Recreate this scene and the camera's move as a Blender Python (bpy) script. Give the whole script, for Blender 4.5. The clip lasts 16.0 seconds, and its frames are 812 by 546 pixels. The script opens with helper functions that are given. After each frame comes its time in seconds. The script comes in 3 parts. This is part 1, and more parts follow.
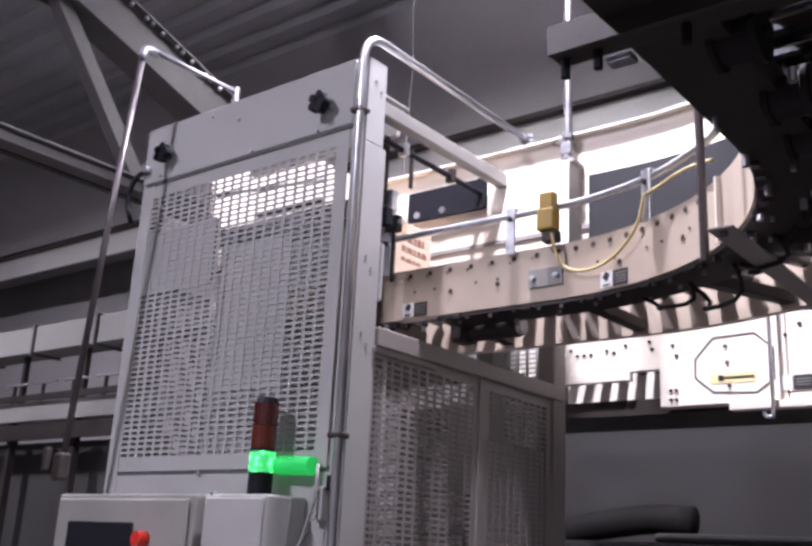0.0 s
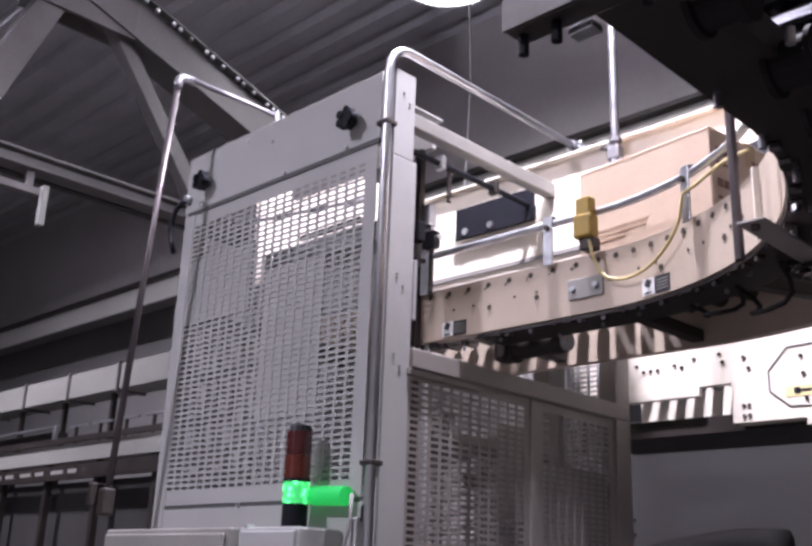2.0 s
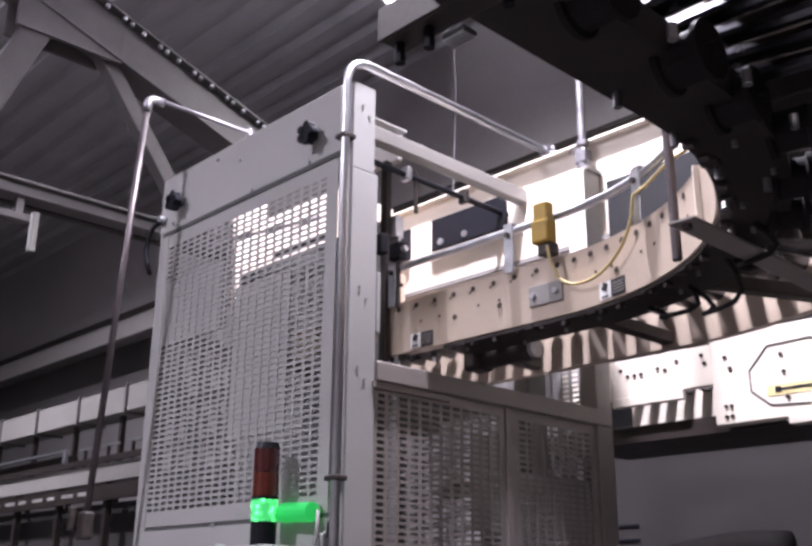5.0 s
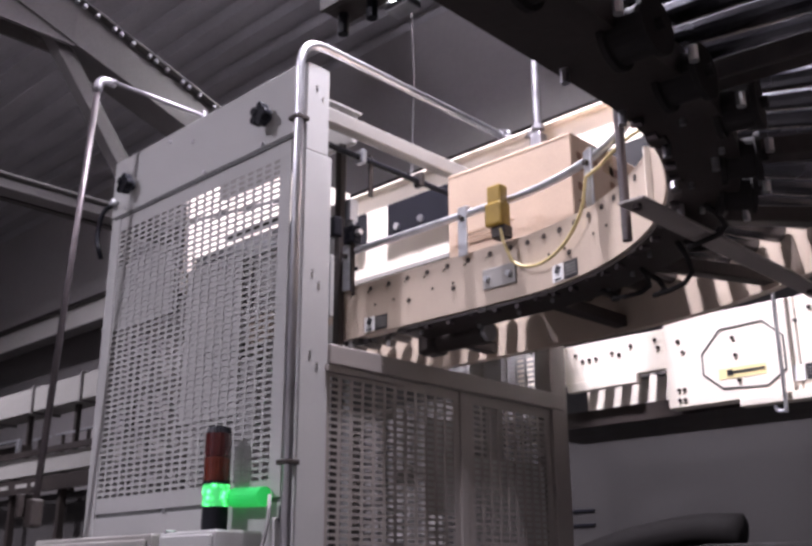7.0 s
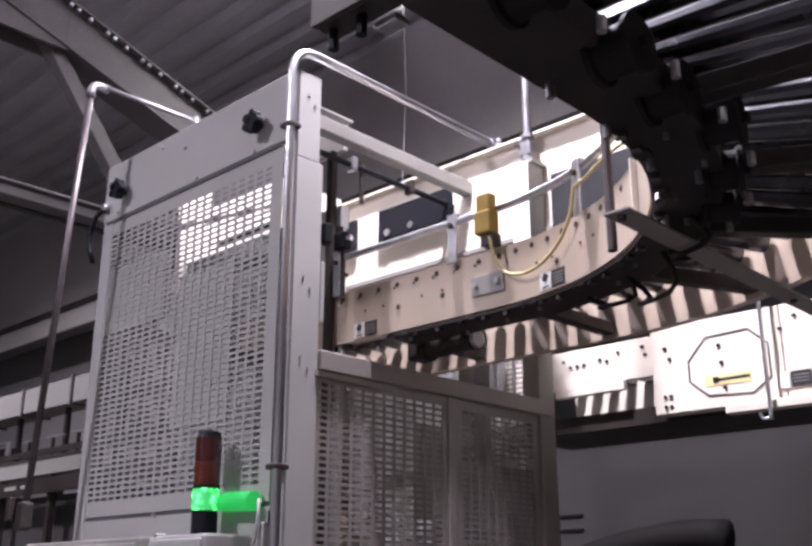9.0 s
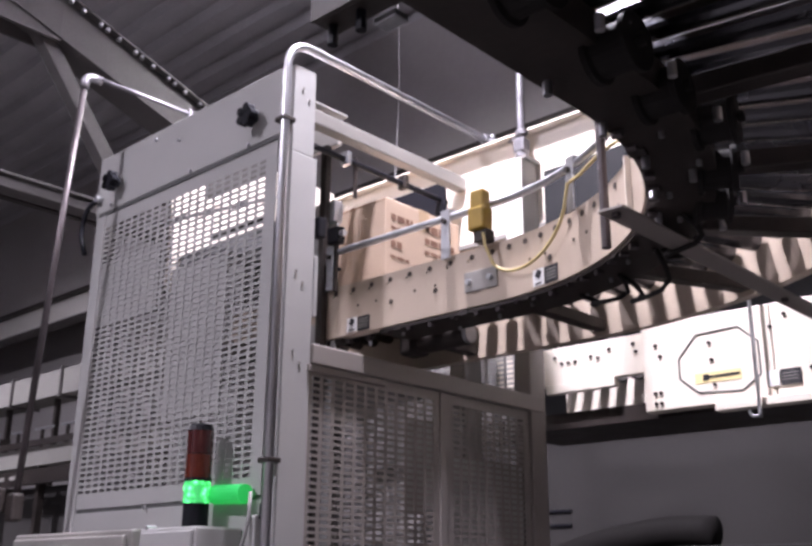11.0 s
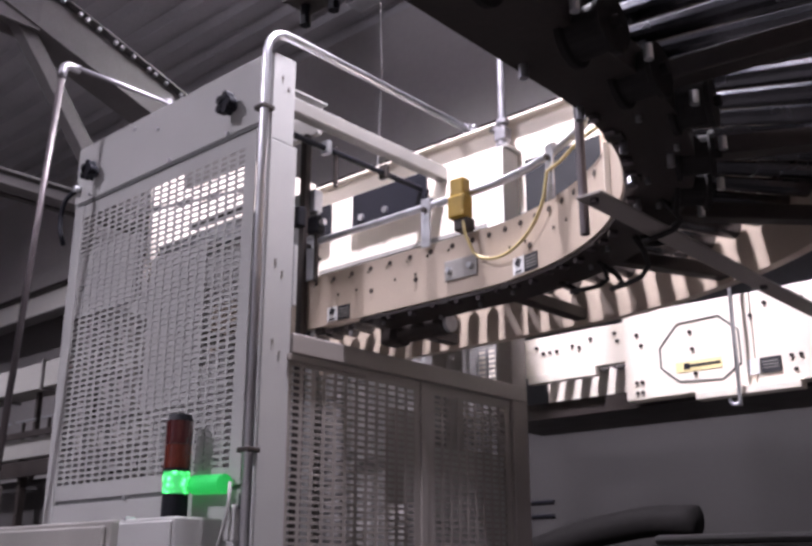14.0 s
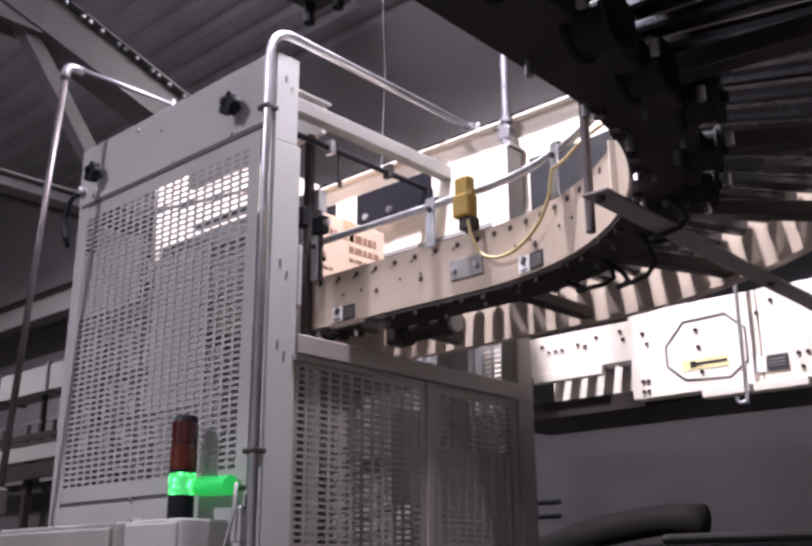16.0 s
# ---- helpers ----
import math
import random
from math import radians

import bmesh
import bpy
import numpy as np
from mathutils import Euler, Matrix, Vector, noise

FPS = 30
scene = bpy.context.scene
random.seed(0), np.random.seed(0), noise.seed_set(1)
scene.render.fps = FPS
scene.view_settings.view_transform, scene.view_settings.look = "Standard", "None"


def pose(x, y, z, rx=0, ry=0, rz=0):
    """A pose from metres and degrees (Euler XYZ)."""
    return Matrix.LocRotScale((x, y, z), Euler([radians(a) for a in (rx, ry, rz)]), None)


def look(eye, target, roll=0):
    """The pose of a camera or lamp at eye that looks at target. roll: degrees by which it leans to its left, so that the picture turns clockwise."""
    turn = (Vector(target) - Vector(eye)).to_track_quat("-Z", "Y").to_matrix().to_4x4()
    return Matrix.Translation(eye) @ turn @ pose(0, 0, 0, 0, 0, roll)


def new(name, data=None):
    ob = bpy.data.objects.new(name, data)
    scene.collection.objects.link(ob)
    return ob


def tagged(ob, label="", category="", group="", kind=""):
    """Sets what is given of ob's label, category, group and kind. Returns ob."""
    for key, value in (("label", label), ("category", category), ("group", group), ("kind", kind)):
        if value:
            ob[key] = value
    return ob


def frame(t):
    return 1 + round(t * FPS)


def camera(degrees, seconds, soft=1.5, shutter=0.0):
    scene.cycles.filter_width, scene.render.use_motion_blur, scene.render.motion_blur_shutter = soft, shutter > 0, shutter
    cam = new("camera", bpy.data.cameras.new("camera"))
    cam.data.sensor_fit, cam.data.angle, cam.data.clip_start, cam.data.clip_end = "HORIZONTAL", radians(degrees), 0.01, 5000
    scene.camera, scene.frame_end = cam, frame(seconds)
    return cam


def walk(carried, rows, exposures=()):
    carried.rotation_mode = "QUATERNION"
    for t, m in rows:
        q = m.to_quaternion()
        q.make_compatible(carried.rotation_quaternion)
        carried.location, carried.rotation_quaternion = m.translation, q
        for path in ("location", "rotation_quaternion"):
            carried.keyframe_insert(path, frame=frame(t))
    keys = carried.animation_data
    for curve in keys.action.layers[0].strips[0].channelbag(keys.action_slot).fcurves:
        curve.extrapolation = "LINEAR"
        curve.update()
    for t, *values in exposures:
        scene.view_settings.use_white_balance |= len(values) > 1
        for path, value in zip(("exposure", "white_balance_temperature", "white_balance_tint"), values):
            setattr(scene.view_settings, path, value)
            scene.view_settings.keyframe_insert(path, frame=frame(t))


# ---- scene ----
cam = camera(45.0, 16.0, soft=3.0)
PATH = [
    (0, (1.819, -2.039, 1.687), (0.618, -0.542, 2.249), 2.9),
    (0.5, (1.793, -1.983, 1.708), (0.546, -0.536, 2.299), 2.6),
    (1, (1.807, -1.938, 1.713), (0.54, -0.522, 2.338), 2.7),
    (1.5, (1.848, -1.872, 1.716), (0.539, -0.492, 2.334), 2.2),
    (2, (1.878, -1.812, 1.708), (0.532, -0.462, 2.313), 2.2),
    (2.5, (1.906, -1.767, 1.705), (0.544, -0.43, 2.304), 1.4),
    (3, (1.928, -1.751, 1.704), (0.565, -0.414, 2.301), 1.2),
    (3.2, (1.932, -1.746, 1.702), (0.568, -0.405, 2.287), 1.4),
    (5.3, (1.993, -1.675, 1.717), (0.624, -0.361, 2.35), 0.2),
    (5.5, (1.992, -1.671, 1.715), (0.64, -0.342, 2.352), 0.2),
    (6, (1.996, -1.662, 1.711), (0.657, -0.313, 2.332), -0.1),
    (6.5, (1.999, -1.655, 1.705), (0.668, -0.291, 2.311), -0.2),
    (7, (1.991, -1.651, 1.705), (0.667, -0.28, 2.311), -0.2),
    (7.5, (1.991, -1.644, 1.705), (0.667, -0.275, 2.316), -0.3),
    (8, (2.002, -1.651, 1.699), (0.694, -0.262, 2.297), -0.5),
    (8.5, (2.014, -1.653, 1.699), (0.706, -0.267, 2.306), -0.4),
    (9, (2.015, -1.668, 1.704), (0.705, -0.287, 2.318), 0.0),
    (11.5, (2.013, -1.678, 1.702), (0.718, -0.278, 2.304), 0.4),
    (12, (2.016, -1.674, 1.695), (0.729, -0.268, 2.3), 0.2),
    (12.5, (2.017, -1.664, 1.697), (0.733, -0.256, 2.304), 0.2),
    (13, (2.014, -1.664, 1.694), (0.732, -0.251, 2.294), 0.2),
    (13.5, (2.014, -1.656, 1.691), (0.733, -0.237, 2.279), 0.0),
    (14, (2.014, -1.658, 1.694), (0.736, -0.238, 2.285), -0.0),
    (14.5, (2.014, -1.658, 1.693), (0.736, -0.237, 2.281), -0.1),
    (15, (2.006, -1.654, 1.692), (0.725, -0.234, 2.275), -0.1),
    (15.5, (2.005, -1.652, 1.694), (0.721, -0.237, 2.285), -0.1),
    (16, (2.006, -1.654, 1.694), (0.722, -0.239, 2.286), -0.3),
]
walk(cam, [(t, look(eye, target, roll)) for t, eye, target, roll in PATH],
     exposures=[(0, 0.10, 6180, 10), (2.5, 0.12, 6200, 10), (5.5, 0.10, 6350, 10), (8, 0.03, 6400, 10), (11.5, 0.07, 6380, 10), (16, 0.05, 6400, 10)])

# ---- light ----
world = bpy.data.worlds.new("world")
scene.world = world
world.use_nodes = True
wbg = world.node_tree.nodes["Background"]
wbg.inputs[0].default_value = (0.80, 0.76, 0.9, 1)
wbg.inputs[1].default_value = 0.13


def lamp(name, place, power, size, aim=(0, 0, -1), color=(0.94, 0.87, 1.0), spread=170):
    data = bpy.data.lights.new(name, "AREA")
    data.shape, data.size, data.energy, data.color = "DISK", size, power, color
    data.spread = radians(spread)
    ob = new(name, data)
    ob.matrix_world = look(place, Vector(place) + Vector(aim))
    return ob


ROOF = 6.25
# first lamp is set by the shading; next three are unseen, added fill
LAMPS = [((0.27, 0.12, 4.6), 200), ((-1.3, -5.0, 5.6), 380), ((-6.8, -0.5, 5.6), 270), ((4.5, -5.5, 5.6), 65), ((-1.66, 2.0, 5.27), 15)]
for place, power in LAMPS:
    lamp("lamp_light", (place[0], place[1], place[2] - 0.03), power, 0.38 if place[2] > 5 else 0.14)
    # added upward fill that brightens the roof deck and truss
    lamp("fill_uplight", (place[0], place[1], place[2] + 0.46), power * 1.15, 0.16, (0, 0, 1))


# ---- materials ----
def material(name, color, rough=0.5, metal=0.0, var=0.12, scale=6.0, bump=0.1, fine=120.0, dirt=None, coat=0.0, spec=0.5):
    """Principled with blotches, fine grain and a fine relief. color: base; dirt: second colour for worn spots."""
    m = bpy.data.materials.new(name)
    m.use_nodes = True
    nt = m.node_tree
    n, l = nt.nodes, nt.links
    b = n["Principled BSDF"]
    tc = n.new("ShaderNodeTexCoord")
    info = n.new("ShaderNodeObjectInfo")
    add = n.new("ShaderNodeVectorMath")
    add.operation = "ADD"
    l.new(tc.outputs["Object"], add.inputs[0])
    l.new(info.outputs["Random"], add.inputs[1])
    big = n.new("ShaderNodeTexNoise")
    big.inputs["Scale"].default_value, big.inputs["Detail"].default_value = scale, 5
    small = n.new("ShaderNodeTexNoise")
    small.inputs["Scale"].default_value, small.inputs["Detail"].default_value = fine, 2
    l.new(add.outputs[0], big.inputs["Vector"])
    l.new(add.outputs[0], small.inputs["Vector"])
    ramp = n.new("ShaderNodeValToRGB")
    d = dirt or tuple(c * (1 - 2.2 * var) for c in color)
    ramp.color_ramp.elements[0].position, ramp.color_ramp.elements[0].color = 0.28, (*d, 1)
    ramp.color_ramp.elements[1].position, ramp.color_ramp.elements[1].color = 0.62, (*color, 1)
    l.new(big.outputs["Fac"], ramp.inputs[0])
    mix = n.new("ShaderNodeMix")
    mix.data_type, mix.blend_type = "RGBA", "MULTIPLY"
    mix.inputs["Factor"].default_value = var * 2
    l.new(ramp.outputs[0], mix.inputs[6])
    l.new(small.outputs["Fac"], mix.inputs[7])
    l.new(mix.outputs[2], b.inputs["Base Color"])
    rr = n.new("ShaderNodeMapRange")
    rr.inputs["To Min"].default_value, rr.inputs["To Max"].default_value = max(0.05, rough - 0.12), min(1, rough + 0.12)
    l.new(big.outputs["Fac"], rr.inputs["Value"])
    l.new(rr.outputs[0], b.inputs["Roughness"])
    b.inputs["Metallic"].default_value = metal
    b.inputs["Coat Weight"].default_value = coat
    b.inputs["Specular IOR Level"].default_value = spec
    bp = n.new("ShaderNodeBump")
    bp.inputs["Strength"].default_value, bp.inputs["Distance"].default_value = bump, 0.002
    l.new(small.outputs["Fac"], bp.inputs["Height"])
    l.new(bp.outputs[0], b.inputs["Normal"])
    return m


def glowing(name, color, strength, base=(0.05, 0.05, 0.05), mottle=0.0):
    m = bpy.data.materials.new(name)
    m.use_nodes = True
    b = m.node_tree.nodes["Principled BSDF"]
    b.inputs["Base Color"].default_value = (*base, 1)
    b.inputs["Emission Color"].default_value = (*color, 1)
    b.inputs["Emission Strength"].default_value = strength
    if mottle:
        # bright spots of the light elements behind the lens
        n, l = m.node_tree.nodes, m.node_tree.links
        tc = n.new("ShaderNodeTexCoord")
        spots = n.new("ShaderNodeTexVoronoi")
        spots.inputs["Scale"].default_value = mottle
        l.new(tc.outputs["Object"], spots.inputs["Vector"])
        rng = n.new("ShaderNodeMapRange")
        rng.inputs["From Min"].default_value, rng.inputs["From Max"].default_value = 0.05, 0.55
        rng.inputs["To Min"].default_value, rng.inputs["To Max"].default_value = strength * 2.6, strength * 0.3
        l.new(spots.outputs["Distance"], rng.inputs["Value"])
        l.new(rng.outputs[0], b.inputs["Emission Strength"])
    return m


CREAM = material("cream_paint", (0.80, 0.73, 0.64), 0.42, 0, 0.05, 3.0, 0.06, 200)
TAN = material("tan_rail", (0.52, 0.43, 0.345), 0.42, 0, 0.08, 4.0, 0.06, 200, dirt=(0.44, 0.36, 0.29))
GREY = material("grey_paint", (0.41, 0.405, 0.40), 0.40, 0, 0.05, 2.5, 0.08, 260)
GREYD = material("grey_paint_worn_shade", (0.30, 0.285, 0.27), 0.5, 0, 0.10, 2.5, 0.1, 200)
TAUPE = material("shaded_panel_taupe", (0.28, 0.25, 0.235), 0.5, 0, 0.08, 2.5, 0.1, 200)
ZINC = material("galvanised_steel", (0.62, 0.63, 0.66), 0.35, 0.9, 0.10, 25, 0.05, 200)
CHROME = material("bright_steel_tube", (0.58, 0.58, 0.61), 0.38, 1.0, 0.05, 12, 0.03, 200)
ROLL = material("roller_steel", (0.15, 0.15, 0.165), 0.24, 0.95, 0.10, 14, 0.05, 150)
DARKPIPE = material("dark_pipe_steel", (0.10, 0.085, 0.09), 0.4, 0.7, 0.1, 12, 0.05, 150)
DULL = material("dull_pipe_steel", (0.26, 0.25, 0.27), 0.45, 0.8, 0.12, 15, 0.05, 150)
DARK = material("dark_steel", (0.042, 0.032, 0.029), 0.5, 0.2, 0.2, 9, 0.15, 90)
BLACK = material("black_plastic", (0.010, 0.010, 0.015), 0.5, 0, 0.1, 12, 0.05, 150, spec=0.15)
RUBBER = material("black_rubber_belt", (0.02, 0.018, 0.018), 0.75, 0, 0.1, 20, 0.15, 120, spec=0.15)
YELLOW = material("yellow_plastic", (0.33, 0.21, 0.025), 0.45, 0, 0.10, 18, 0.06, 150)
CABLE = material("yellow_cable", (0.58, 0.47, 0.22), 0.5, 0, 0.08, 30, 0.03, 150)
GCABLE = material("grey_cable", (0.28, 0.27, 0.27), 0.5, 0, 0.08, 30, 0.03, 150)
CARD = material("cardboard", (0.54, 0.405, 0.305), 0.8, 0, 0.06, 5, 0.15, 160)
CARDD = material("cardboard_edge", (0.40, 0.28, 0.19), 0.85, 0, 0.08, 9, 0.2, 160)
INK = material("brown_print", (0.22, 0.115, 0.075), 0.8, 0, 0.1, 30, 0.05, 150)
TAPE = material("packing_tape", (0.50, 0.36, 0.23), 0.25, 0, 0.05, 20, 0.03, 150)
WHITE = material("white_label", (0.80, 0.80, 0.80), 0.5, 0, 0.04, 20, 0.03, 150)
LBLACK = material("black_label", (0.03, 0.03, 0.035), 0.45, 0, 0.1, 30, 0.03, 150)
YLABEL = material("yellow_label", (0.82, 0.70, 0.36), 0.5, 0, 0.05, 20, 0.03, 150)
PLATE = material("dark_grey_plastic", (0.022, 0.022, 0.025), 0.5, 0, 0.08, 8, 0.05, 150, spec=0.2)
RUSTY = material("rusty_hole", (0.060, 0.042, 0.034), 0.8, 0, 0.2, 40, 0.1, 150)
SEAM = material("dark_joint", (0.10, 0.10, 0.10), 0.7, 0, 0.1, 20, 0.05, 150)
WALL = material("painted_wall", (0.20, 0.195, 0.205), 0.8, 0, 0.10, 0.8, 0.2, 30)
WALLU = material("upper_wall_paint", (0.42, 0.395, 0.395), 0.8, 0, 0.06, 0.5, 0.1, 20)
# near-black: the low light on the partition is put into its paint
WALLD = material("dim_panel_paint", (0.040, 0.036, 0.036), 0.7, 0, 0.08, 2, 0.1, 60)
WALLP = material("pale_wall_panel", (0.30, 0.288, 0.27), 0.7, 0, 0.08, 0.8, 0.15, 40)
WALLB = material("pale_beam_paint", (0.78, 0.75, 0.72), 0.38, 0, 0.06, 0.8, 0.05, 40)
DECK = material("roof_deck_steel", (0.54, 0.525, 0.55), 0.55, 0.2, 0.10, 1.2, 0.1, 40)
TRUSS = material("truss_primer", (0.165, 0.152, 0.152), 0.6, 0.1, 0.12, 3, 0.1, 60)
FLOOR = material("concrete_floor", (0.15, 0.14, 0.135), 0.6, 0, 0.12, 0.9, 0.2, 30)
SCREEN = material("dark_screen", (0.015, 0.015, 0.02), 0.12, 0, 0.05, 5, 0.0, 150)
REDB = material("red_plastic", (0.55, 0.03, 0.02), 0.35, 0, 0.05, 12, 0.03, 150)
REDL = material("unlit_red_lens", (0.07, 0.012, 0.012), 0.15, 0, 0.08, 30, 0.05, 150, coat=0.5)
AMBL = material("unlit_amber_lens", (0.12, 0.022, 0.012), 0.15, 0, 0.08, 30, 0.05, 150, coat=0.5)
GREENL = glowing("lit_green_lens", (0.10, 1.0, 0.22), 1.7, (0.05, 0.4, 0.15), 55.0)
GREENB = glowing("glowing_green", (0.03, 0.8, 0.12), 0.42, (0.02, 0.3, 0.08))
GLOW = glowing("lamp_glass", (1, 0.98, 0.95), 25)


# ---- mesh helpers ----
def part(name, bm, mat, parent=None, label="", smooth=False):
    me = bpy.data.meshes.new(name)
    bm.to_mesh(me)
    bm.free()
    me.materials.append(mat)
    if smooth:
        for p in me.polygons:
            p.use_smooth = True
    ob = new(name, me)
    if parent:
        ob.parent = parent
    if label:
        ob["label"] = label
    return ob


def shared(name, me, parent, m=None, label=""):
    ob = new(name, me)
    ob.parent = parent
    if m is not None:
        ob.matrix_basis = m
    if label:
        ob["label"] = label
    return ob


def thing(name, label, category, group="", place=(0, 0, 0)):
    ob = new(name)
    ob.empty_display_size = 0.1
    ob.location = place
    return tagged(ob, label, category, group)


def box(bm, x0, x1, y0, y1, z0, z1, bevel=0.0, m=None):
    r = bmesh.ops.create_cube(bm, size=1)
    vs = r["verts"]
    for v in vs:
        v.co = Vector(((x0 + x1) / 2 + v.co.x * (x1 - x0), (y0 + y1) / 2 + v.co.y * (y1 - y0), (z0 + z1) / 2 + v.co.z * (z1 - z0)))
    if bevel:
        es = list({e for v in vs for e in v.link_edges})
        out = bmesh.ops.bevel(bm, geom=es, offset=bevel, segments=2, affect="EDGES", profile=0.5)
        vs = list({v for f in out["faces"] for v in f.verts} | {v for v in vs if v.is_valid})
    if m is not None:
        bmesh.ops.transform(bm, matrix=m, verts=vs)
    return bm


def boxm(*a, **k):
    return box(bmesh.new(), *a, **k)


def cyl(bm, a, b, r, seg=14, r2=None, caps=True):
    a, b = Vector(a), Vector(b)
    d = b - a
    m = Matrix.Translation((a + b) / 2) @ d.to_track_quat("Z", "Y").to_matrix().to_4x4()
    bmesh.ops.create_cone(bm, cap_ends=caps, segments=seg, radius1=r, radius2=r if r2 is None else r2, depth=d.length, matrix=m)
    return bm


def cylm(*a, **k):
    return cyl(bmesh.new(), *a, **k)


def tube(bm, pts, r, seg=10):
    """A round tube through points."""
    pts = [Vector(p) for p in pts]
    rings, up = [], None
    for i, p in enumerate(pts):
        d = (pts[min(i + 1, len(pts) - 1)] - pts[max(i - 1, 0)]).normalized()
        if up is None:
            up = d.orthogonal().normalized()
        up = (up - d * up.dot(d)).normalized()
        side = d.cross(up)
        rings.append([bm.verts.new(p + r * (math.cos(6.28318 * k / seg) * up + math.sin(6.28318 * k / seg) * side)) for k in range(seg)])
    for a, b in zip(rings, rings[1:]):
        for k in range(seg):
            bm.faces.new((a[k], a[(k + 1) % seg], b[(k + 1) % seg], b[k]))
    bm.faces.new(rings[0][::-1])
    bm.faces.new(rings[-1])
    return bm


def tubem(*a, **k):
    return tube(bmesh.new(), *a, **k)


def bend(points, r, n=6):
    """Rounds the corners of a line of points with radius about r."""
    pts = [Vector(p) for p in points]
    out = [pts[0]]
    for a, b, c in zip(pts, pts[1:], pts[2:]):
        u, v = (a - b).normalized(), (c - b).normalized()
        p, q = b + u * r, b + v * r
        for k in range(n + 1):
            t = k / n
            out.append((1 - t) ** 2 * p + 2 * t * (1 - t) * b + t * t * q)
    return out + [pts[-1]]


def perforated(x0, x1, z0, z1, px, pz, sx, sz, thick):
    """A sheet in the xz plane with slots, as one mesh with real holes."""
    nx, nz = max(1, round((x1 - x0) / px)), max(1, round((z1 - z0) / pz))
    px, pz = (x1 - x0) / nx, (z1 - z0) / nz
    verts, faces = [], []
    for i in range(nx):
        for j in range(nz):
            cx, cz = x0 + (i + 0.5) * px, z0 + (j + 0.5) * pz
            o = len(verts)
            for y in (0.0, thick):
                for hx, hz in ((px / 2, pz / 2), (sx / 2, sz / 2)):
                    verts += [(cx - hx, y, cz - hz), (cx + hx, y, cz - hz), (cx + hx, y, cz + hz), (cx - hx, y, cz + hz)]
            for k in range(4):
                n = (k + 1) % 4
                faces += [(o + k, o + n, o + 4 + n, o + 4 + k), (o + 8 + n, o + 8 + k, o + 12 + k, o + 12 + n), (o + 4 + k, o + 4 + n, o + 12 + n, o + 12 + k)]
    me = bpy.data.meshes.new("perforated_sheet")
    me.from_pydata(verts, [], faces)
    bm = bmesh.new()
    bm.from_mesh(me)
    bmesh.ops.remove_doubles(bm, verts=bm.verts, dist=1e-4)
    bm.to_mesh(me)
    bm.free()
    return me


# ---- the hall ----
def hall():
    X0, X1, Y0, Y1, Z = -14.0, 8.0, -8.0, 6.0, ROOF
    tagged(part("floor", boxm(X0, X1, Y0, Y1, -0.2, 0), FLOOR), "worn grey concrete factory floor", "floor", kind="structure")
    for name, b in (("wall_north", (X0, X1, Y1, Y1 + 0.2, 0, Z)), ("wall_south", (X0, X1, Y0 - 0.2, Y0, 0, Z)),
                    ("wall_west", (X0 - 0.2, X0, Y0, Y1, 0, Z)), ("wall_east", (X1, X1 + 0.2, Y0, Y1, 0, Z))):
        tagged(part(name, boxm(*b), WALL), "painted grey factory wall", "wall", kind="structure")
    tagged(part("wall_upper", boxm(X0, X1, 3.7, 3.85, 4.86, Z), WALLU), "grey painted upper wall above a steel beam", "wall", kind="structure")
    # paler paint here makes up for the missing light under the beam
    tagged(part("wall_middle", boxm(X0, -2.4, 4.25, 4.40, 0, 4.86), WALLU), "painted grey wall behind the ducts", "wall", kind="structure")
    # corrugated deck, ribs along x
    bm, prof, y = bmesh.new(), [], Y0
    while y < Y1:
        prof += [(y, 0.0), (y + 0.13, 0.0), (y + 0.17, 0.075), (y + 0.26, 0.075)]
        y += 0.30
    rows = [[bm.verts.new((x, yy, Z + zz)) for yy, zz in prof] for x in (X0, X1)]
    for k in range(len(prof) - 1):
        bm.faces.new((rows[0][k], rows[0][k + 1], rows[1][k + 1], rows[1][k]))
    box(bm, X0, X1, Y0, Y1, Z + 0.1, Z + 0.2)
    tagged(part("ceiling", bm, DECK), "corrugated steel roof deck with long ribs", "ceiling", kind="structure")


hall()


def truss():
    """A pitched truss: the top chord falls from the ridge to the eaves at both sides."""
    t = thing("roof_truss", "grey painted steel roof truss with bolted angle chords", "truss", "", (-2.86, 0, 0))
    ridge, fall = -1.8, 0.335
    def top(y):
        return 5.728 - fall * abs(y - ridge)
    for sign, run in ((1, 6.05), (-1, 5.9)):
        m = Matrix.Translation((0, ridge, top(ridge))) @ Matrix.Rotation(0 if sign > 0 else math.pi, 4, "Z") @ Matrix.Rotation(-math.atan(fall), 4, "X")
        part("top_chord", boxm(-0.07, 0.07, 0, run * 1.054, -0.265, -0.012, 0.006, m), TRUSS, t)
        part("chord_flange", boxm(-0.12, 0.12, 0, run * 1.054, -0.012, 0, 0, m), TRUSS, t)
        part("chord_lip", boxm(-0.12, 0.10, 0, run * 1.054, -0.277, -0.265, 0, m), TRUSS, t)
        if sign > 0:
            me = part("bolt", cylm((0.10, 0, -0.012), (0.10, 0, -0.035), 0.015, 8), CHROME, t).data
            for k in range(34):
                shared("bolt", me, t, m @ pose(0, 1.7 + 0.085 * k + 0.035 * (k % 3 == 0), 0))
    part("bottom_chord", boxm(-0.06, 0.06, -7.7, 4.24, 3.685, 3.745, 0.005), TRUSS, t)
    part("bottom_flange", boxm(-0.10, 0.10, -7.7, 4.24, 3.745, 3.757), TRUSS, t)
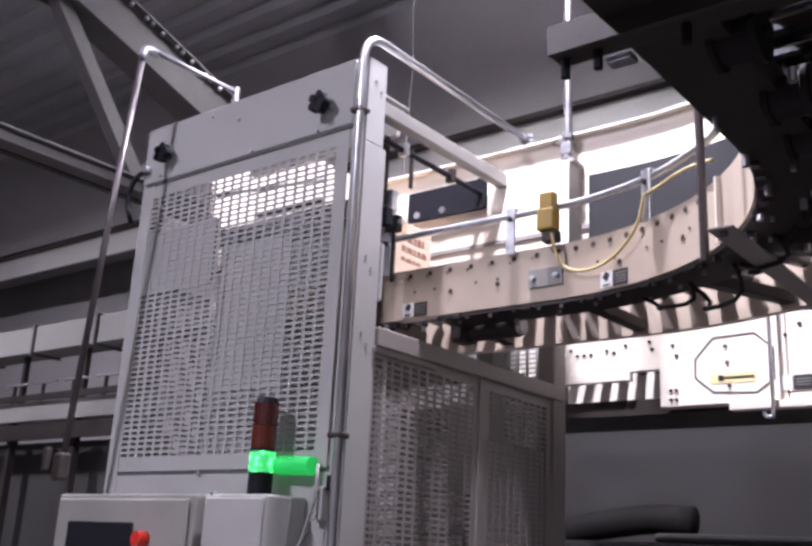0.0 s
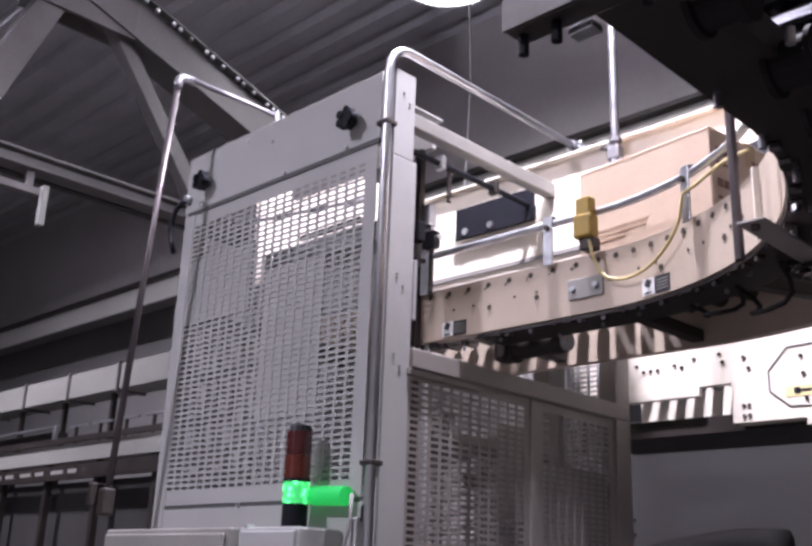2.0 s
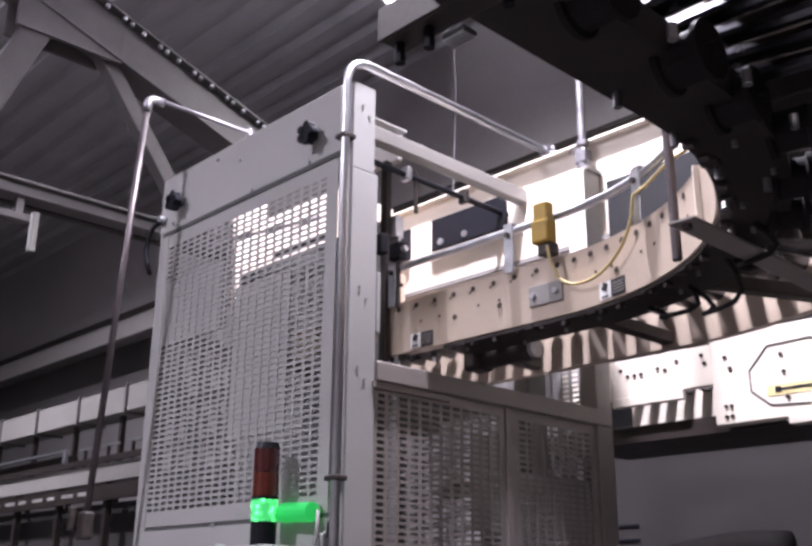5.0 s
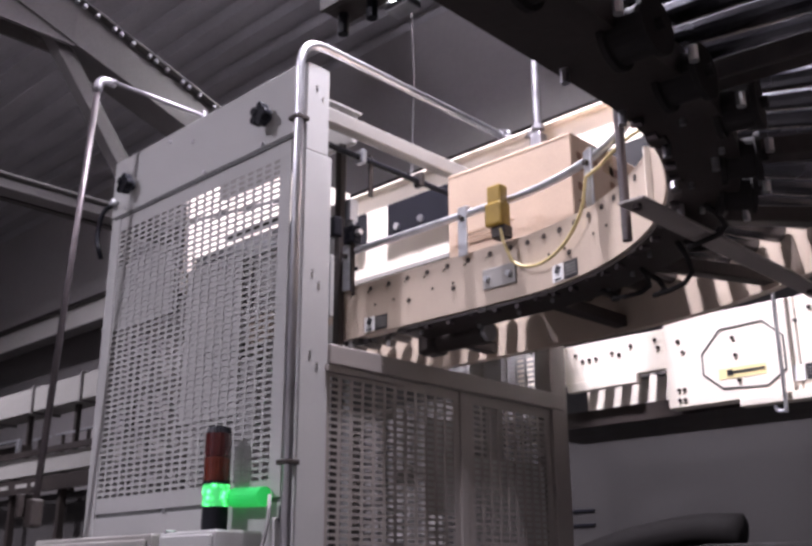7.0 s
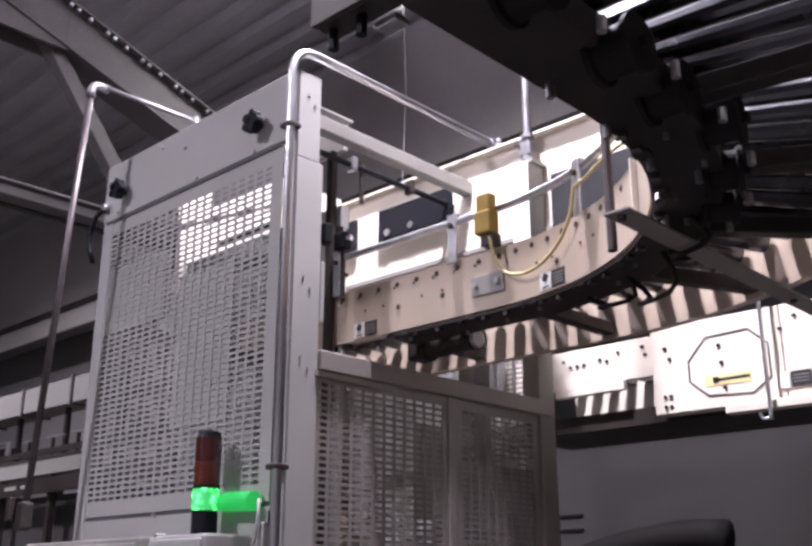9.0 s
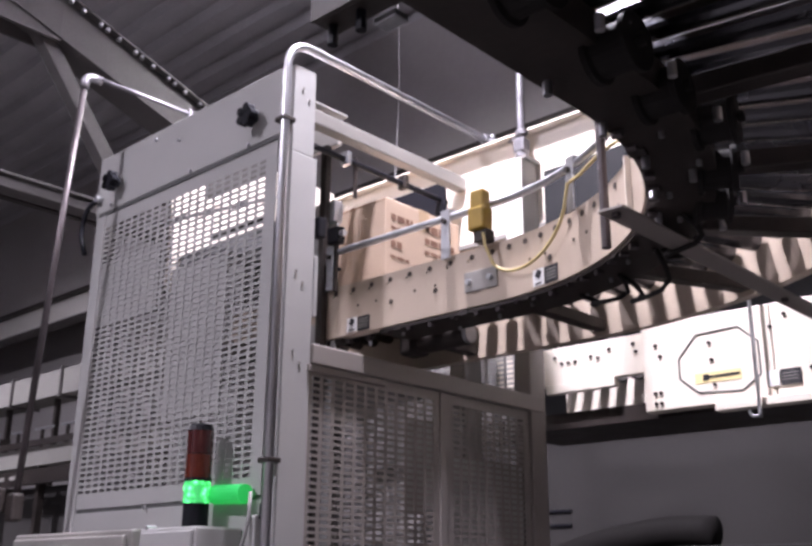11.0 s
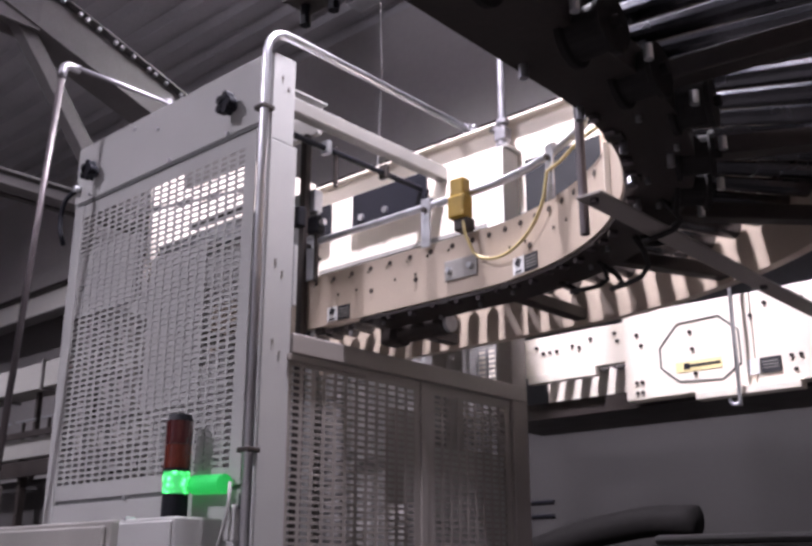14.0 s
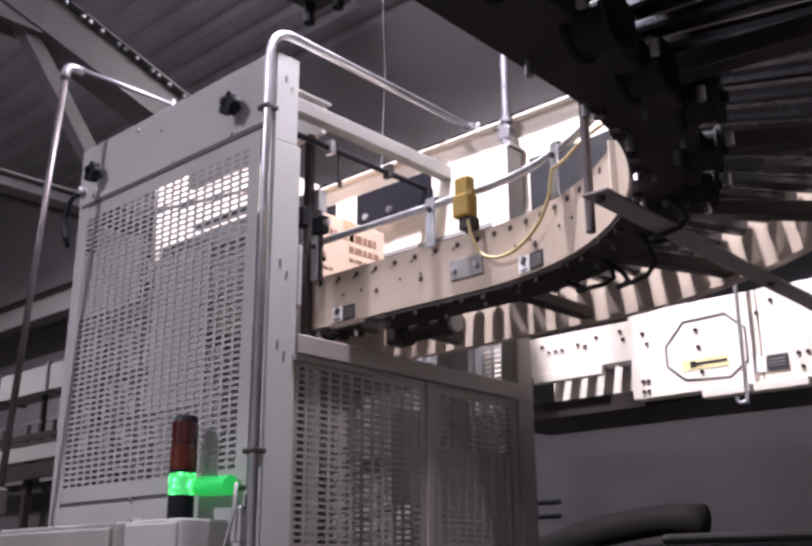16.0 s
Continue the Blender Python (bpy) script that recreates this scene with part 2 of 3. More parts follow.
    part("bottom_lip", boxm(-0.11, -0.06, -7.7, 4.24, 3.675, 3.685), DARK, t)
    legs = []
    for k in range(-4, 2):
        y = 0.30 + 1.5 * k
        for a, w in ((0.92, 0.045), (-0.58, 0.075)):
            if y + a < 2.2:
                legs.append(((y + (0.12 if a > 0 else -0.16), top(y) - 0.24), (y + a, 3.72), w))
    for a, b, w in legs:
        d = Vector((0, b[0] - a[0], b[1] - a[1]))
        m = Matrix.Translation((0, (a[0] + b[0]) / 2, (a[1] + b[1]) / 2)) @ d.to_track_quat("Z", "X").to_matrix().to_4x4()
        part("web_member", boxm(-w, w, -w, w, -d.length / 2, d.length / 2, 0.004, m), TRUSS, t)
    for k in range(-3, 1):
        y = 0.30 + 1.5 * k
        for x in (-0.088, 0.073):
            part("gusset", boxm(x, x + 0.015, y - 0.34, y + 0.28, top(y) - 0.40, top(y) - 0.16, 0.003), TRUSS, t)
    # light bracket under the bottom chord
    part("hanger_bracket", boxm(-0.02, 0.02, 0.215, 0.25, 3.41, 3.63, 0.004), GREYD, t, "pale steel hanger bracket")
    part("hanger_bracket", boxm(-0.03, 0.03, -0.25, 0.20, 3.56, 3.60, 0.004), TRUSS, t)
    part("hanger_bracket", boxm(-0.02, 0.02, 0.12, 0.16, 3.60, 3.686), TRUSS, t)


truss()


def high_bay(place):
    t = thing("high_bay_lamp", "lit industrial high bay lamp hanging under the roof deck", "lamp", "high bay lamps", place)
    bm = bmesh.new()
    cyl(bm, (0, 0, 0.0), (0, 0, 0.24), 0.33, 28, 0.12, False)
    cyl(bm, (0, 0, 0.24), (0, 0, 0.42), 0.12, 20)
    part("housing", bm, ZINC, t, smooth=True)
    part("glass", cylm((0, 0, 0.0), (0, 0, 0.012), 0.30, 28), GLOW, t, "glowing white lamp glass")
    part("hanger", cylm((0, 0, 0.42), (0, 0, ROOF + 0.095 - place[2]), 0.012), DARKPIPE, t)


# a body for every lamp, the three added fill lamps too
for place, power in LAMPS:
    high_bay(place)


# ---- guard cage ----
CX, CY, CT = -1.08, 1.20, 3.18


def knob(parent, x, z):
    k = part("knob", cylm((x, -0.012, z), (x, -0.03, z), 0.016), BLACK, parent, "black star knob")
    bm = bmesh.new()
    for a in range(5):
        u = a * 1.2566
        cyl(bm, (x + 0.024 * math.cos(u), -0.03, z + 0.024 * math.sin(u)), (x + 0.024 * math.cos(u), -0.058, z + 0.024 * math.sin(u)), 0.014, 10)
    cyl(bm, (x, -0.026, z), (x, -0.055, z), 0.026, 14)
    part("grip", bm, BLACK, k)


def framed_sheet(parent, m, w, z0, z1, edge=0.09, label="", top=None, paint=None):
    """A perforated sheet with a plain folded border, in the xz plane of m."""
    p = part("panel", boxm(0, w, 0, 0.003, z0, z0 + edge, m=m), paint or GREY, parent, label)
    for b in ((0, w, z1 - (top or edge), z1), (0, edge, z0 + edge, z1 - (top or edge)), (w - edge, w, z0 + edge, z1 - (top or edge))):
        part("border", boxm(b[0], b[1], 0, 0.003, b[2], b[3], m=m), paint or GREY, p)
    me = perforated(edge, w - edge, z0 + edge, z1 - (top or edge), 0.044, 0.0185, 0.031, 0.0105, 0.002)
    me.materials.append(paint or GREY)
    me.transform(m)
    shared("perforated_sheet", me, p)
    return p


def cage():
    c = thing("guard_cage", "grey painted steel machine guard with perforated panels round a case lift", "machine guard")
    # corner post at the conveyor side: folded channel with a bright side face
    bm = bmesh.new()
    box(bm, -0.055, 0, 0, 0.10, 0, 2.90, 0.003)
    box(bm, -0.055, 0, 0, 0.085, 2.90, CT, 0.003)
    part("corner_post", bm, GREY, c)
    for x, y in ((CX, 0), (CX, CY - 0.06), (-0.06, CY - 0.06)):
        part("corner_post", boxm(x, x + 0.06, y, y + 0.06, 0, 2.62 if y and x > -0.5 else CT, 0.003), GREY, c)
    # front
    part("top_plate", boxm(CX, -0.055, -0.004, 0.03, 2.967, CT + 0.005, 0.002), GREY, c, "plain grey top plate")
    framed_sheet(c, pose(CX + 0.015, 0.004, 0), 0.995, 1.925, 2.955, 0.045, "perforated grey front panel")
    part("joint", boxm(CX + 0.02, -0.06, -0.001, 0.006, 2.955, 2.967), SEAM, c)
    part("lower_panel", boxm(CX, -0.055, 0.002, 0.03, 0.1, 1.912, 0.002), GREY, c)
    part("joint", boxm(CX + 0.02, -0.06, 0.008, 0.012, 1.905, 1.925), SEAM, c)
    knob(c, -0.932, 3.05)
    knob(c, -0.165, 3.047)
    bolt = part("bolt", cylm((0, 0, 0), (0, -0.006, 0), 0.0065, 8), CHROME, c).data
    for x, z in ((-0.50, 2.975), (-0.72, 3.155), (-0.58, 3.11), (-0.98, 2.985), (-1.05, 3.00), (-0.2, 2.975), (-0.1, 1.94), (-0.6, 1.915)):
        shared("bolt", bolt, c, pose(x, -0.004, z))
    tiny = part("bolt", cylm((0, 0, 0), (0, -0.003, 0), 0.004, 8), GREYD, c).data
    # side below the conveyor, its taupe holds the conveyor's shade
    framed_sheet(c, pose(-0.004, 0.085, 0, 0, 0, 90), 0.565, 1.2, 2.283, 0.022, "perforated grey side panel, darkened for shade", 0.028, TAUPE)
    framed_sheet(c, pose(-0.004, 0.685, 0, 0, 0, 90), 0.445, 1.2, 2.283, 0.03, "perforated grey side panel, darkened for shade", 0.03, TAUPE)
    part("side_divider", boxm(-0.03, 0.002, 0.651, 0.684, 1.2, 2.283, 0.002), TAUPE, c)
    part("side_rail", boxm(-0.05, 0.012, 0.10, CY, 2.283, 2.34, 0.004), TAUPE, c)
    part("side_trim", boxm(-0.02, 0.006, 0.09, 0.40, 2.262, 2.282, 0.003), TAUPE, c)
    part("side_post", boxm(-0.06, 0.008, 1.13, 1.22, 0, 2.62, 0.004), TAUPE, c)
    # far and left sides
    framed_sheet(c, pose(CX, CY - 0.02, 0), 1.08, 1.2, 2.62, 0.05, "perforated grey rear panel")
    framed_sheet(c, pose(CX + 0.004, 0.03, 0, 0, 0, 90), 1.14, 1.2, 2.62, 0.05, "perforated grey panel")
    part("back_lower_panel", boxm(CX, 0, CY - 0.02, CY, 0, 1.2), GREY, c)
    part("side_lower_panel", boxm(-0.006, 0.0, 0.09, CY, 0, 1.2), GREY, c)
    # top side rail, darker grey in place of the steeper light on it
    part("top_rail", boxm(-0.045, -0.005, 0.085, 0.86, 3.018, 3.066, 0.004), GREYD, c)
    # unseen plate, added to keep lamp light off the space behind the mesh
    part("roof_plate", boxm(CX + 0.01, -0.06, 0.03, 0.275, 3.125, 3.13), GREY, c)
    part("top_rail", boxm(CX, CX + 0.04, 0.06, CY, 3.08, 3.16, 0.004), GREY, c)
    for z in (2.31, 2.54, 3.11):
        shared("bolt", tiny, c, pose(0.0, 0.035, z, 0, 0, 90))
        shared("bolt", tiny, c, pose(0.0, 0.06, z - 0.03, 0, 0, 90))
    # side bracket by the opening
    part("latch", boxm(-0.03, 0.004, 0.10, 0.115, 2.42, 2.60, 0.004), GREY, c)
    part("latch_block", boxm(-0.02, 0.012, 0.105, 0.135, 2.66, 2.72, 0.004), BLACK, c)
    part("hinge", boxm(-0.045, -0.02, -0.02, 0.0, 1.86, 1.90, 0.004), BLACK, c)
    return c


CAGE = cage()


def lift():
    """The case lift inside the cage."""
    t = thing("case_lift", "grey steel vertical case lift inside the guard", "case lift")
    for x in (-1.0, -0.24):
        part("mast", boxm(x, x + 0.07, 0.98, 1.08, 0, 3.1, 0.004), GREYD, t)
    part("cross_beam", boxm(-1.0, -0.17, 0.98, 1.06, 3.02, 3.1, 0.004), GREYD, t)
    part("motor", cylm((-0.75, 0.9, 2.95), (-0.45, 0.9, 2.95), 0.07, 18), DARK, t)
    part("shaft", cylm((-0.1, 0.17, 3.0), (-0.1, 0.98, 3.0), 0.010, 10), BLACK, t, "dark round bar")
    part("clamp", boxm(-0.118, -0.082, 0.30, 0.32, 2.98, 3.025, 0.004), ZINC, t)
    part("clamp", boxm(-0.118, -0.082, 0.57, 0.59, 2.98, 3.03, 0.004), DARK, t)
    part("strap", boxm(-0.102, -0.096, 0.345, 0.36, 2.88, 3.02), DARK, t)
    part("guard_plate", boxm(-0.96, -0.12, 0.30, 0.31, 1.25, 2.79, 0.003), GREY, t)
    part("edge_angle", boxm(-0.96, -0.12, 0.285, 0.32, 2.79, 2.862, 0.003), ZINC, t)
    part("front_plate", boxm(-0.575, -0.285, 0.0075, 0.0125, 2.165, 2.655, 0.001), GREY, t, "plain grey plate behind the mesh")
    part("front_stay", boxm(-0.52, -0.48, 0.0125, 0.30, 2.40, 2.44, 0.003), GREYD, t)
    part("inner_plate", boxm(-0.014, -0.009, 0.50, 0.645, 1.90, 2.18, 0.001), GREY, t)
    part("inner_plate", boxm(-0.014, -0.009, 0.72, 1.09, 1.70, 2.09, 0.001), GREY, t)
    part("plate_stay", boxm(-0.24, -0.014, 0.99, 1.03, 1.95, 1.99), GREYD, t)
    part("plate_stay", boxm(-0.16, -0.014, 0.52, 0.55, 2.0, 2.04), GREYD, t)
    part("slide_rod", cylm((-1.02, 0.685, 2.69), (-0.02, 0.685, 2.69), 0.008, 10), CHROME, t)
    part("stop_bar", boxm(-0.78, -0.45, 0.29, 0.31, 2.882, 2.90, 0.003), DARK, t)
    part("white_side_plate", boxm(CX + 0.042, CX + 0.047, 0.28, 1.12, 2.74, 3.38, 0.001), CREAM, t, "white painted side plate")
    part("upper_beam", boxm(-0.83, -0.12, 0.29, 0.31, 3.055, 3.15, 0.003), GREYD, t)
    part("cover_box", boxm(-1.02, -0.655, 0.0075, 0.03, 2.545, 2.775, 0.003), GREY, t)
    part("post", boxm(-0.165, -0.14, 0.26, 0.285, 1.3, 3.05, 0.003), DARK, t)
    part("tie_rod", cylm((-0.95, 0.12, 2.93), (-0.55, 0.40, 3.02), 0.008, 8), CHROME, t)
    k = thing("lift_carriage", "grey steel lift carriage plate riding behind the mesh", "lift carriage")
    part("face_plate", boxm(-0.66, -0.16, 0.268, 0.283, 1.96, 2.46, 0.004), GREY, k)
    part("fork", boxm(-0.62, -0.10, 0.33, 0.80, 2.30, 2.32, 0.003), GREYD, k)
    part("guide_shoe", boxm(-0.98, -0.60, 0.90, 0.97, 2.3, 2.5, 0.004), GREYD, k)
    h = thing("pusher_head", "pale grey pusher plate that slides cases off the lift", "pusher")
    part("face_plate", boxm(-0.018, 0.0, 0.31, 0.60, 2.605, 2.765, 0.004), GREY, h)
    part("side_flange", boxm(-0.16, 0.0, 0.30, 0.31, 2.60, 2.765, 0.002), GREY, h)
    part("slide_block", boxm(-0.09, -0.018, 0.60, 0.71, 2.665, 2.715, 0.004), GREYD, h)
    return k, h


CARRIAGE, PUSHER = lift()

# ---- conveyor with a quarter curve ----
BEND, MID, Z0, ZT = Vector((0.478, -0.51)), 1.05, 2.408, 2.568
S_BEND = math.pi / 2 * MID


def way(s):
    """Place and heading on the conveyor's middle line, s metres after the bend's start."""
    if s < 0:
        return Vector((BEND.x + s, BEND.y + MID)), Vector((1, 0))
    if s < S_BEND:
        a = s / MID
        return BEND + MID * Vector((math.sin(a), math.cos(a))), Vector((math.cos(a), -math.sin(a)))
    return Vector((BEND.x + MID, BEND.y - (s - S_BEND))), Vector((0, -1))


def spot(s, off, z):
    p, d = way(s)
    return Vector((p.x - d.y * off, p.y + d.x * off, z))


def sweep(s0, s1, profile, step=0.05):
    """A closed profile of (offset, height) carried along the conveyor."""
    bm, n = bmesh.new(), max(2, int((s1 - s0) / step))
    rings = [[bm.verts.new(spot(s0 + (s1 - s0) * k / n, o, z)) for o, z in profile] for k in range(n + 1)]
    for a, b in zip(rings, rings[1:]):
        for k in range(len(profile)):
            j = (k + 1) % len(profile)
            bm.faces.new((a[k], a[j], b[j], b[k]))
    bm.faces.new(rings[0][::-1])
    bm.faces.new(rings[-1])
    bmesh.ops.recalc_face_normals(bm, faces=bm.faces)
    return bm


def channel(off, lip, z0, z1, t=0.004):
    """A C profile with lips towards lip."""
    return [(off, z0), (off, z1), (off + lip, z1), (off + lip, z1 - t), (off + (t if lip > 0 else -t), z1 - t), (off + (t if lip > 0 else -t), z0 + t), (off + lip, z0 + t), (off + lip, z0)]


def lathe(profile, seg=24):
    """A body of revolution about y from (radius, y) pairs."""
    bm = bmesh.new()
    vs = [bm.verts.new((r, y, 0)) for r, y in profile]
    es = [bm.edges.new((a, b)) for a, b in zip(vs, vs[1:])]
    bmesh.ops.spin(bm, geom=vs + es, cent=(0, 0, 0), axis=(0, 1, 0), angle=2 * math.pi, steps=seg, use_merge=True)
    bmesh.ops.remove_doubles(bm, verts=bm.verts, dist=1e-5)
    bmesh.ops.recalc_face_normals(bm, faces=bm.faces)
    return bm


def on_way(s, off, z):
    """A pose at a spot, x along the heading, y to the outer side."""
    d = way(s)[1]
    return Matrix.Translation(spot(s, off, z)) @ Matrix.Rotation(math.atan2(d.y, d.x), 4, "Z")


JOINT = 0.86


def conveyor():
    c = thing("roller_conveyor", "cream painted roller conveyor with a quarter curve and raised guard", "conveyor")
    # rails in a darker tan than the guard
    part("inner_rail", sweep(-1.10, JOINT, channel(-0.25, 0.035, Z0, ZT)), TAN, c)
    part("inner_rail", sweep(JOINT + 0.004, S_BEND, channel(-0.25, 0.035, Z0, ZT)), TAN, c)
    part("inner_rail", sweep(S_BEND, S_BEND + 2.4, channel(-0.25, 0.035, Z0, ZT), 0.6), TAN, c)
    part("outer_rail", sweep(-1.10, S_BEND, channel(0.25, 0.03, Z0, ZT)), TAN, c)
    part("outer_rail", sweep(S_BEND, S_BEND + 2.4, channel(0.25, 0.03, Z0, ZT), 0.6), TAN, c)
    part("outer_guard", sweep(-1.17, 0.95, [(0.262, ZT + 0.005), (0.262, 3.15), (0.30, 3.15), (0.30, 3.145), (0.266, 3.145), (0.266, ZT + 0.005)]), CREAM, c, "tall cream sheet steel guard")
    part("guard_flange", sweep(-1.17, 0.95, [(0.232, 3.145), (0.232, 3.152), (0.262, 3.152), (0.262, 3.145)]), CREAM, c)
    part("end_plate", boxm(-0.004, 0.004, -0.012, 0.03, Z0, ZT, m=on_way(JOINT, -0.25, 0)), CREAM, c)
    # rollers: parallel on the straights, tapered in the curve
    bm = cylm((0, -0.235, 0), (0, 0.235, 0), 0.0235, 14)
    cyl(bm, (0, -0.25, 0), (0, 0.25, 0), 0.006, 8)
    rl = part("roller", bm, ROLL, c)
    rl.matrix_basis = on_way(-1.05, 0, ZT - 0.03)
    for k in range(1, 14):
        shared("roller", rl.data, c, on_way(-1.05 + 0.076 * k, 0, ZT - 0.03))
    bm = cylm((0, -0.235, 0.004), (0, 0.235, 0), 0.019, 14, 0.028)
    cyl(bm, (0, -0.25, 0.004), (0, 0.25, 0), 0.006, 8)
    rt = part("roller", bm, ROLL, c, "tapered steel roller")
    rt.matrix_basis = on_way(0.02, 0, ZT - 0.034)
    n = 20
    for k in range(1, n + 1):
        shared("roller", rt.data, c, on_way(0.02 + k * (S_BEND - 0.04) / n, 0, ZT - 0.034), "tapered steel roller")
    for k in range(24):
        shared("roller", rl.data, c, on_way(S_BEND + 0.06 + 0.095 * k, 0, ZT - 0.03))
    # cross members and drive below
    cm = part("cross_member", boxm(-0.02, 0.02, -0.245, 0.245, 0, 0.035, 0.003), DARK, c)
    cm.matrix_basis = on_way(-0.95, 0, Z0 + 0.01)
    for s in (-0.45, 0.03, 0.45, 0.80, 1.15, 1.5, 2.0, 2.7, 3.4):
        shared("cross_member", cm.data, c, on_way(s, 0, Z0 + 0.01))
    part("drive_belt", sweep(-0.35, S_BEND + 2.2, [(-0.225, Z0 + 0.012), (-0.225, Z0 + 0.075), (-0.16, Z0 + 0.075), (-0.16, Z0 + 0.012)], 0.06), RUBBER, c, "black drive belt in its channel")
    part("drive_pan", sweep(-0.40, S_BEND + 2.3, [(-0.246, Z0 - 0.012), (-0.246, Z0 - 0.004), (-0.125, Z0 - 0.004), (-0.125, Z0 + 0.04), (-0.12, Z0 + 0.04), (-0.12, Z0 - 0.012)], 0.04), DARK, c, "dark sheet steel drive pan")
    pu = part("pulley", lathe([(0.0, 0.06), (0.012, 0.06), (0.012, 0.045), (0.056, 0.045), (0.056, 0.034), (0.046, 0.030), (0.046, -0.030), (0.056, -0.034), (0.056, -0.045), (0.012, -0.045), (0.012, -0.06), (0.0, -0.06)], 24), RUBBER, c)
    pu.data.transform(Matrix.Scale(0.76, 4))
    pu.matrix_basis = on_way(1.02, -0.12, Z0 + 0.0)
    for s, o, z in ((1.2, -0.12, 0.0), (1.40, -0.10, 0.01), (1.58, -0.13, 0.0), (1.76, -0.11, -0.01), (1.95, -0.12, 0.0), (2.2, -0.12, 0.0)):
        shared("pulley", pu.data, c, on_way(s, o, Z0 + z))
    stud = part("stud", cylm((0, 0, 0), (0, 0, -0.022), 0.007, 8), CHROME, c)
    stud.matrix_basis = on_way(1.0, -0.22, Z0 - 0.012)
    for s, o in ((1.18, -0.235), (1.36, -0.225), (1.56, -0.24), (1.75, -0.23), (1.1, -0.075), (1.3, -0.07), (1.5, -0.075), (1.68, -0.07), (0.95, -0.09), (1.25, -0.16), (1.85, -0.08)):
        shared("stud", stud.data, c, on_way(s, o, Z0 - 0.012))
    # small hardware along the lower edge of the near rail
    nut = part("axle_nut", cylm((0, -0.004, 0), (0, 0.014, 0), 0.008, 6), DARKPIPE, c).data
    pin = part("axle_pin", cylm((0, 0, 0), (0, 0, -0.020), 0.005, 8), CHROME, c).data
    tab = part("tab", boxm(-0.014, 0.014, -0.002, 0.030, -0.016, 0.0, 0.002), DARK, c).data
    for k in range(27):
        s = -0.62 + 0.082 * k
        shared("axle_nut", nut, c, on_way(s, -0.238, Z0 - 0.010 - 0.004 * (k % 3)))
        if k % 2:
            shared("axle_pin", pin, c, on_way(s + 0.03, -0.205 + 0.03 * (k % 3), Z0 - 0.002))
        if k % 3 == 0:
            shared("tab", tab, c, on_way(s + 0.045, -0.246, Z0 - 0.001))
    # bolts and holes on the near rail
    hole = part("bolt", cylm((0, 0, 0), (0, -0.0012, 0), 0.0080, 10), RUSTY, c).data
    small = part("bolt", cylm((0, 0, 0), (0, -0.001, 0), 0.0045, 8), RUSTY, c).data
    for k in range(19):
        s = -0.66 + 0.0765 * k
        shared("bolt", hole, c, on_way(s, -0.251, ZT - 0.022))
        if k % 3 != 1:
            shared("bolt", small, c, on_way(s + 0.02, -0.251, Z0 + 0.085))
    for s in (-0.35, -0.18, -0.05, 0.30, 0.62):
        shared("bolt", hole, c, on_way(s, -0.251, Z0 + 0.070))
    gb = part("bolt", cylm((0, 0, 0), (0, -0.01, 0), 0.008, 8), ZINC, c).data
    # splice plate
    pl = part("splice_plate", boxm(-0.055, 0.055, -0.006, 0.0, -0.028, 0.028, 0.002), GREYD, c, "dull grey splice plate")
    pl.matrix_basis = on_way(-0.017, -0.251, Z0 + 0.068)
    for s in (-0.038, 0.042):
        shared("bolt", gb, c, on_way(s - 0.017, -0.257, Z0 + 0.068))
    # warning labels
    for s in (-0.486, 0.272):
        m = on_way(s, -0.2515, Z0 + 0.029)
        lb = part("warning_label", boxm(-0.045, -0.003, -0.001, 0, -0.022, 0.022), WHITE, c, "white pictogram label")
        lb.matrix_basis = m
        part("label_mark", boxm(-0.034, -0.016, -0.002, -0.001, -0.014, 0.006, m=Matrix.Rotation(0.5, 4, "Y")), LBLACK, lb)
        part("label_mark", boxm(-0.036, -0.012, -0.002, -0.001, -0.018, -0.014), LBLACK, lb)
        ld = part("warning_label", boxm(0, 0.05, -0.001, 0, -0.024, 0.020), LBLACK, c, "dark label with lines of text")
        ld.matrix_basis = m
        for z in (0.010, 0.002, -0.006, -0.014):
            part("text_bar", boxm(0.006, 0.044, -0.002, -0.001, z - 0.0015, z + 0.0015), GREYD, ld)
    # guide rail on brackets
    part("guide_rail", tubem([spot(-0.63 + k * 0.05, -0.255, 2.68) for k in range(33)], 0.0105, 10), ZINC, c, "round steel guide rail", True)
    for s in (-0.60, -0.13, 0.455):
        b = part("bracket", boxm(-0.016, 0.016, -0.006, 0.0, ZT - 0.012, 2.70, 0.002), ZINC, c)
        b.matrix_basis = on_way(s, -0.262, 0)
        part("bracket_lip", boxm(-0.016, 0.016, 0.0, 0.018, 2.695, 2.70), ZINC, b)
        part("bracket_bolt", cylm((0, -0.006, 2.665), (0, -0.016, 2.665), 0.008, 8), DARK, b)
    # stop finger and its bracket at the lift's outlet
    fg = part("stop_finger", boxm(-0.14, 0.02, -0.006, 0.006, 0, 0.012, 0.003, pose(-0.19, 0.36, 2.655, 0, 8, 12)), BLACK, c, "black stop finger")
    part("finger_tip", boxm(-0.08, 0.0, -0.005, 0.005, -0.045, 0.0, 0.003, pose(-0.23, 0.36, 2.655, 0, 42, 12)), BLACK, fg)
    part("finger_post", boxm(-0.33, -0.30, 0.345, 0.37, ZT - 0.01, 2.70, 0.003), DARK, fg)
    eye = part("eye_bracket", boxm(-0.10, -0.09, 0.268, 0.282, ZT - 0.02, 2.72, 0.002), DARK, c)
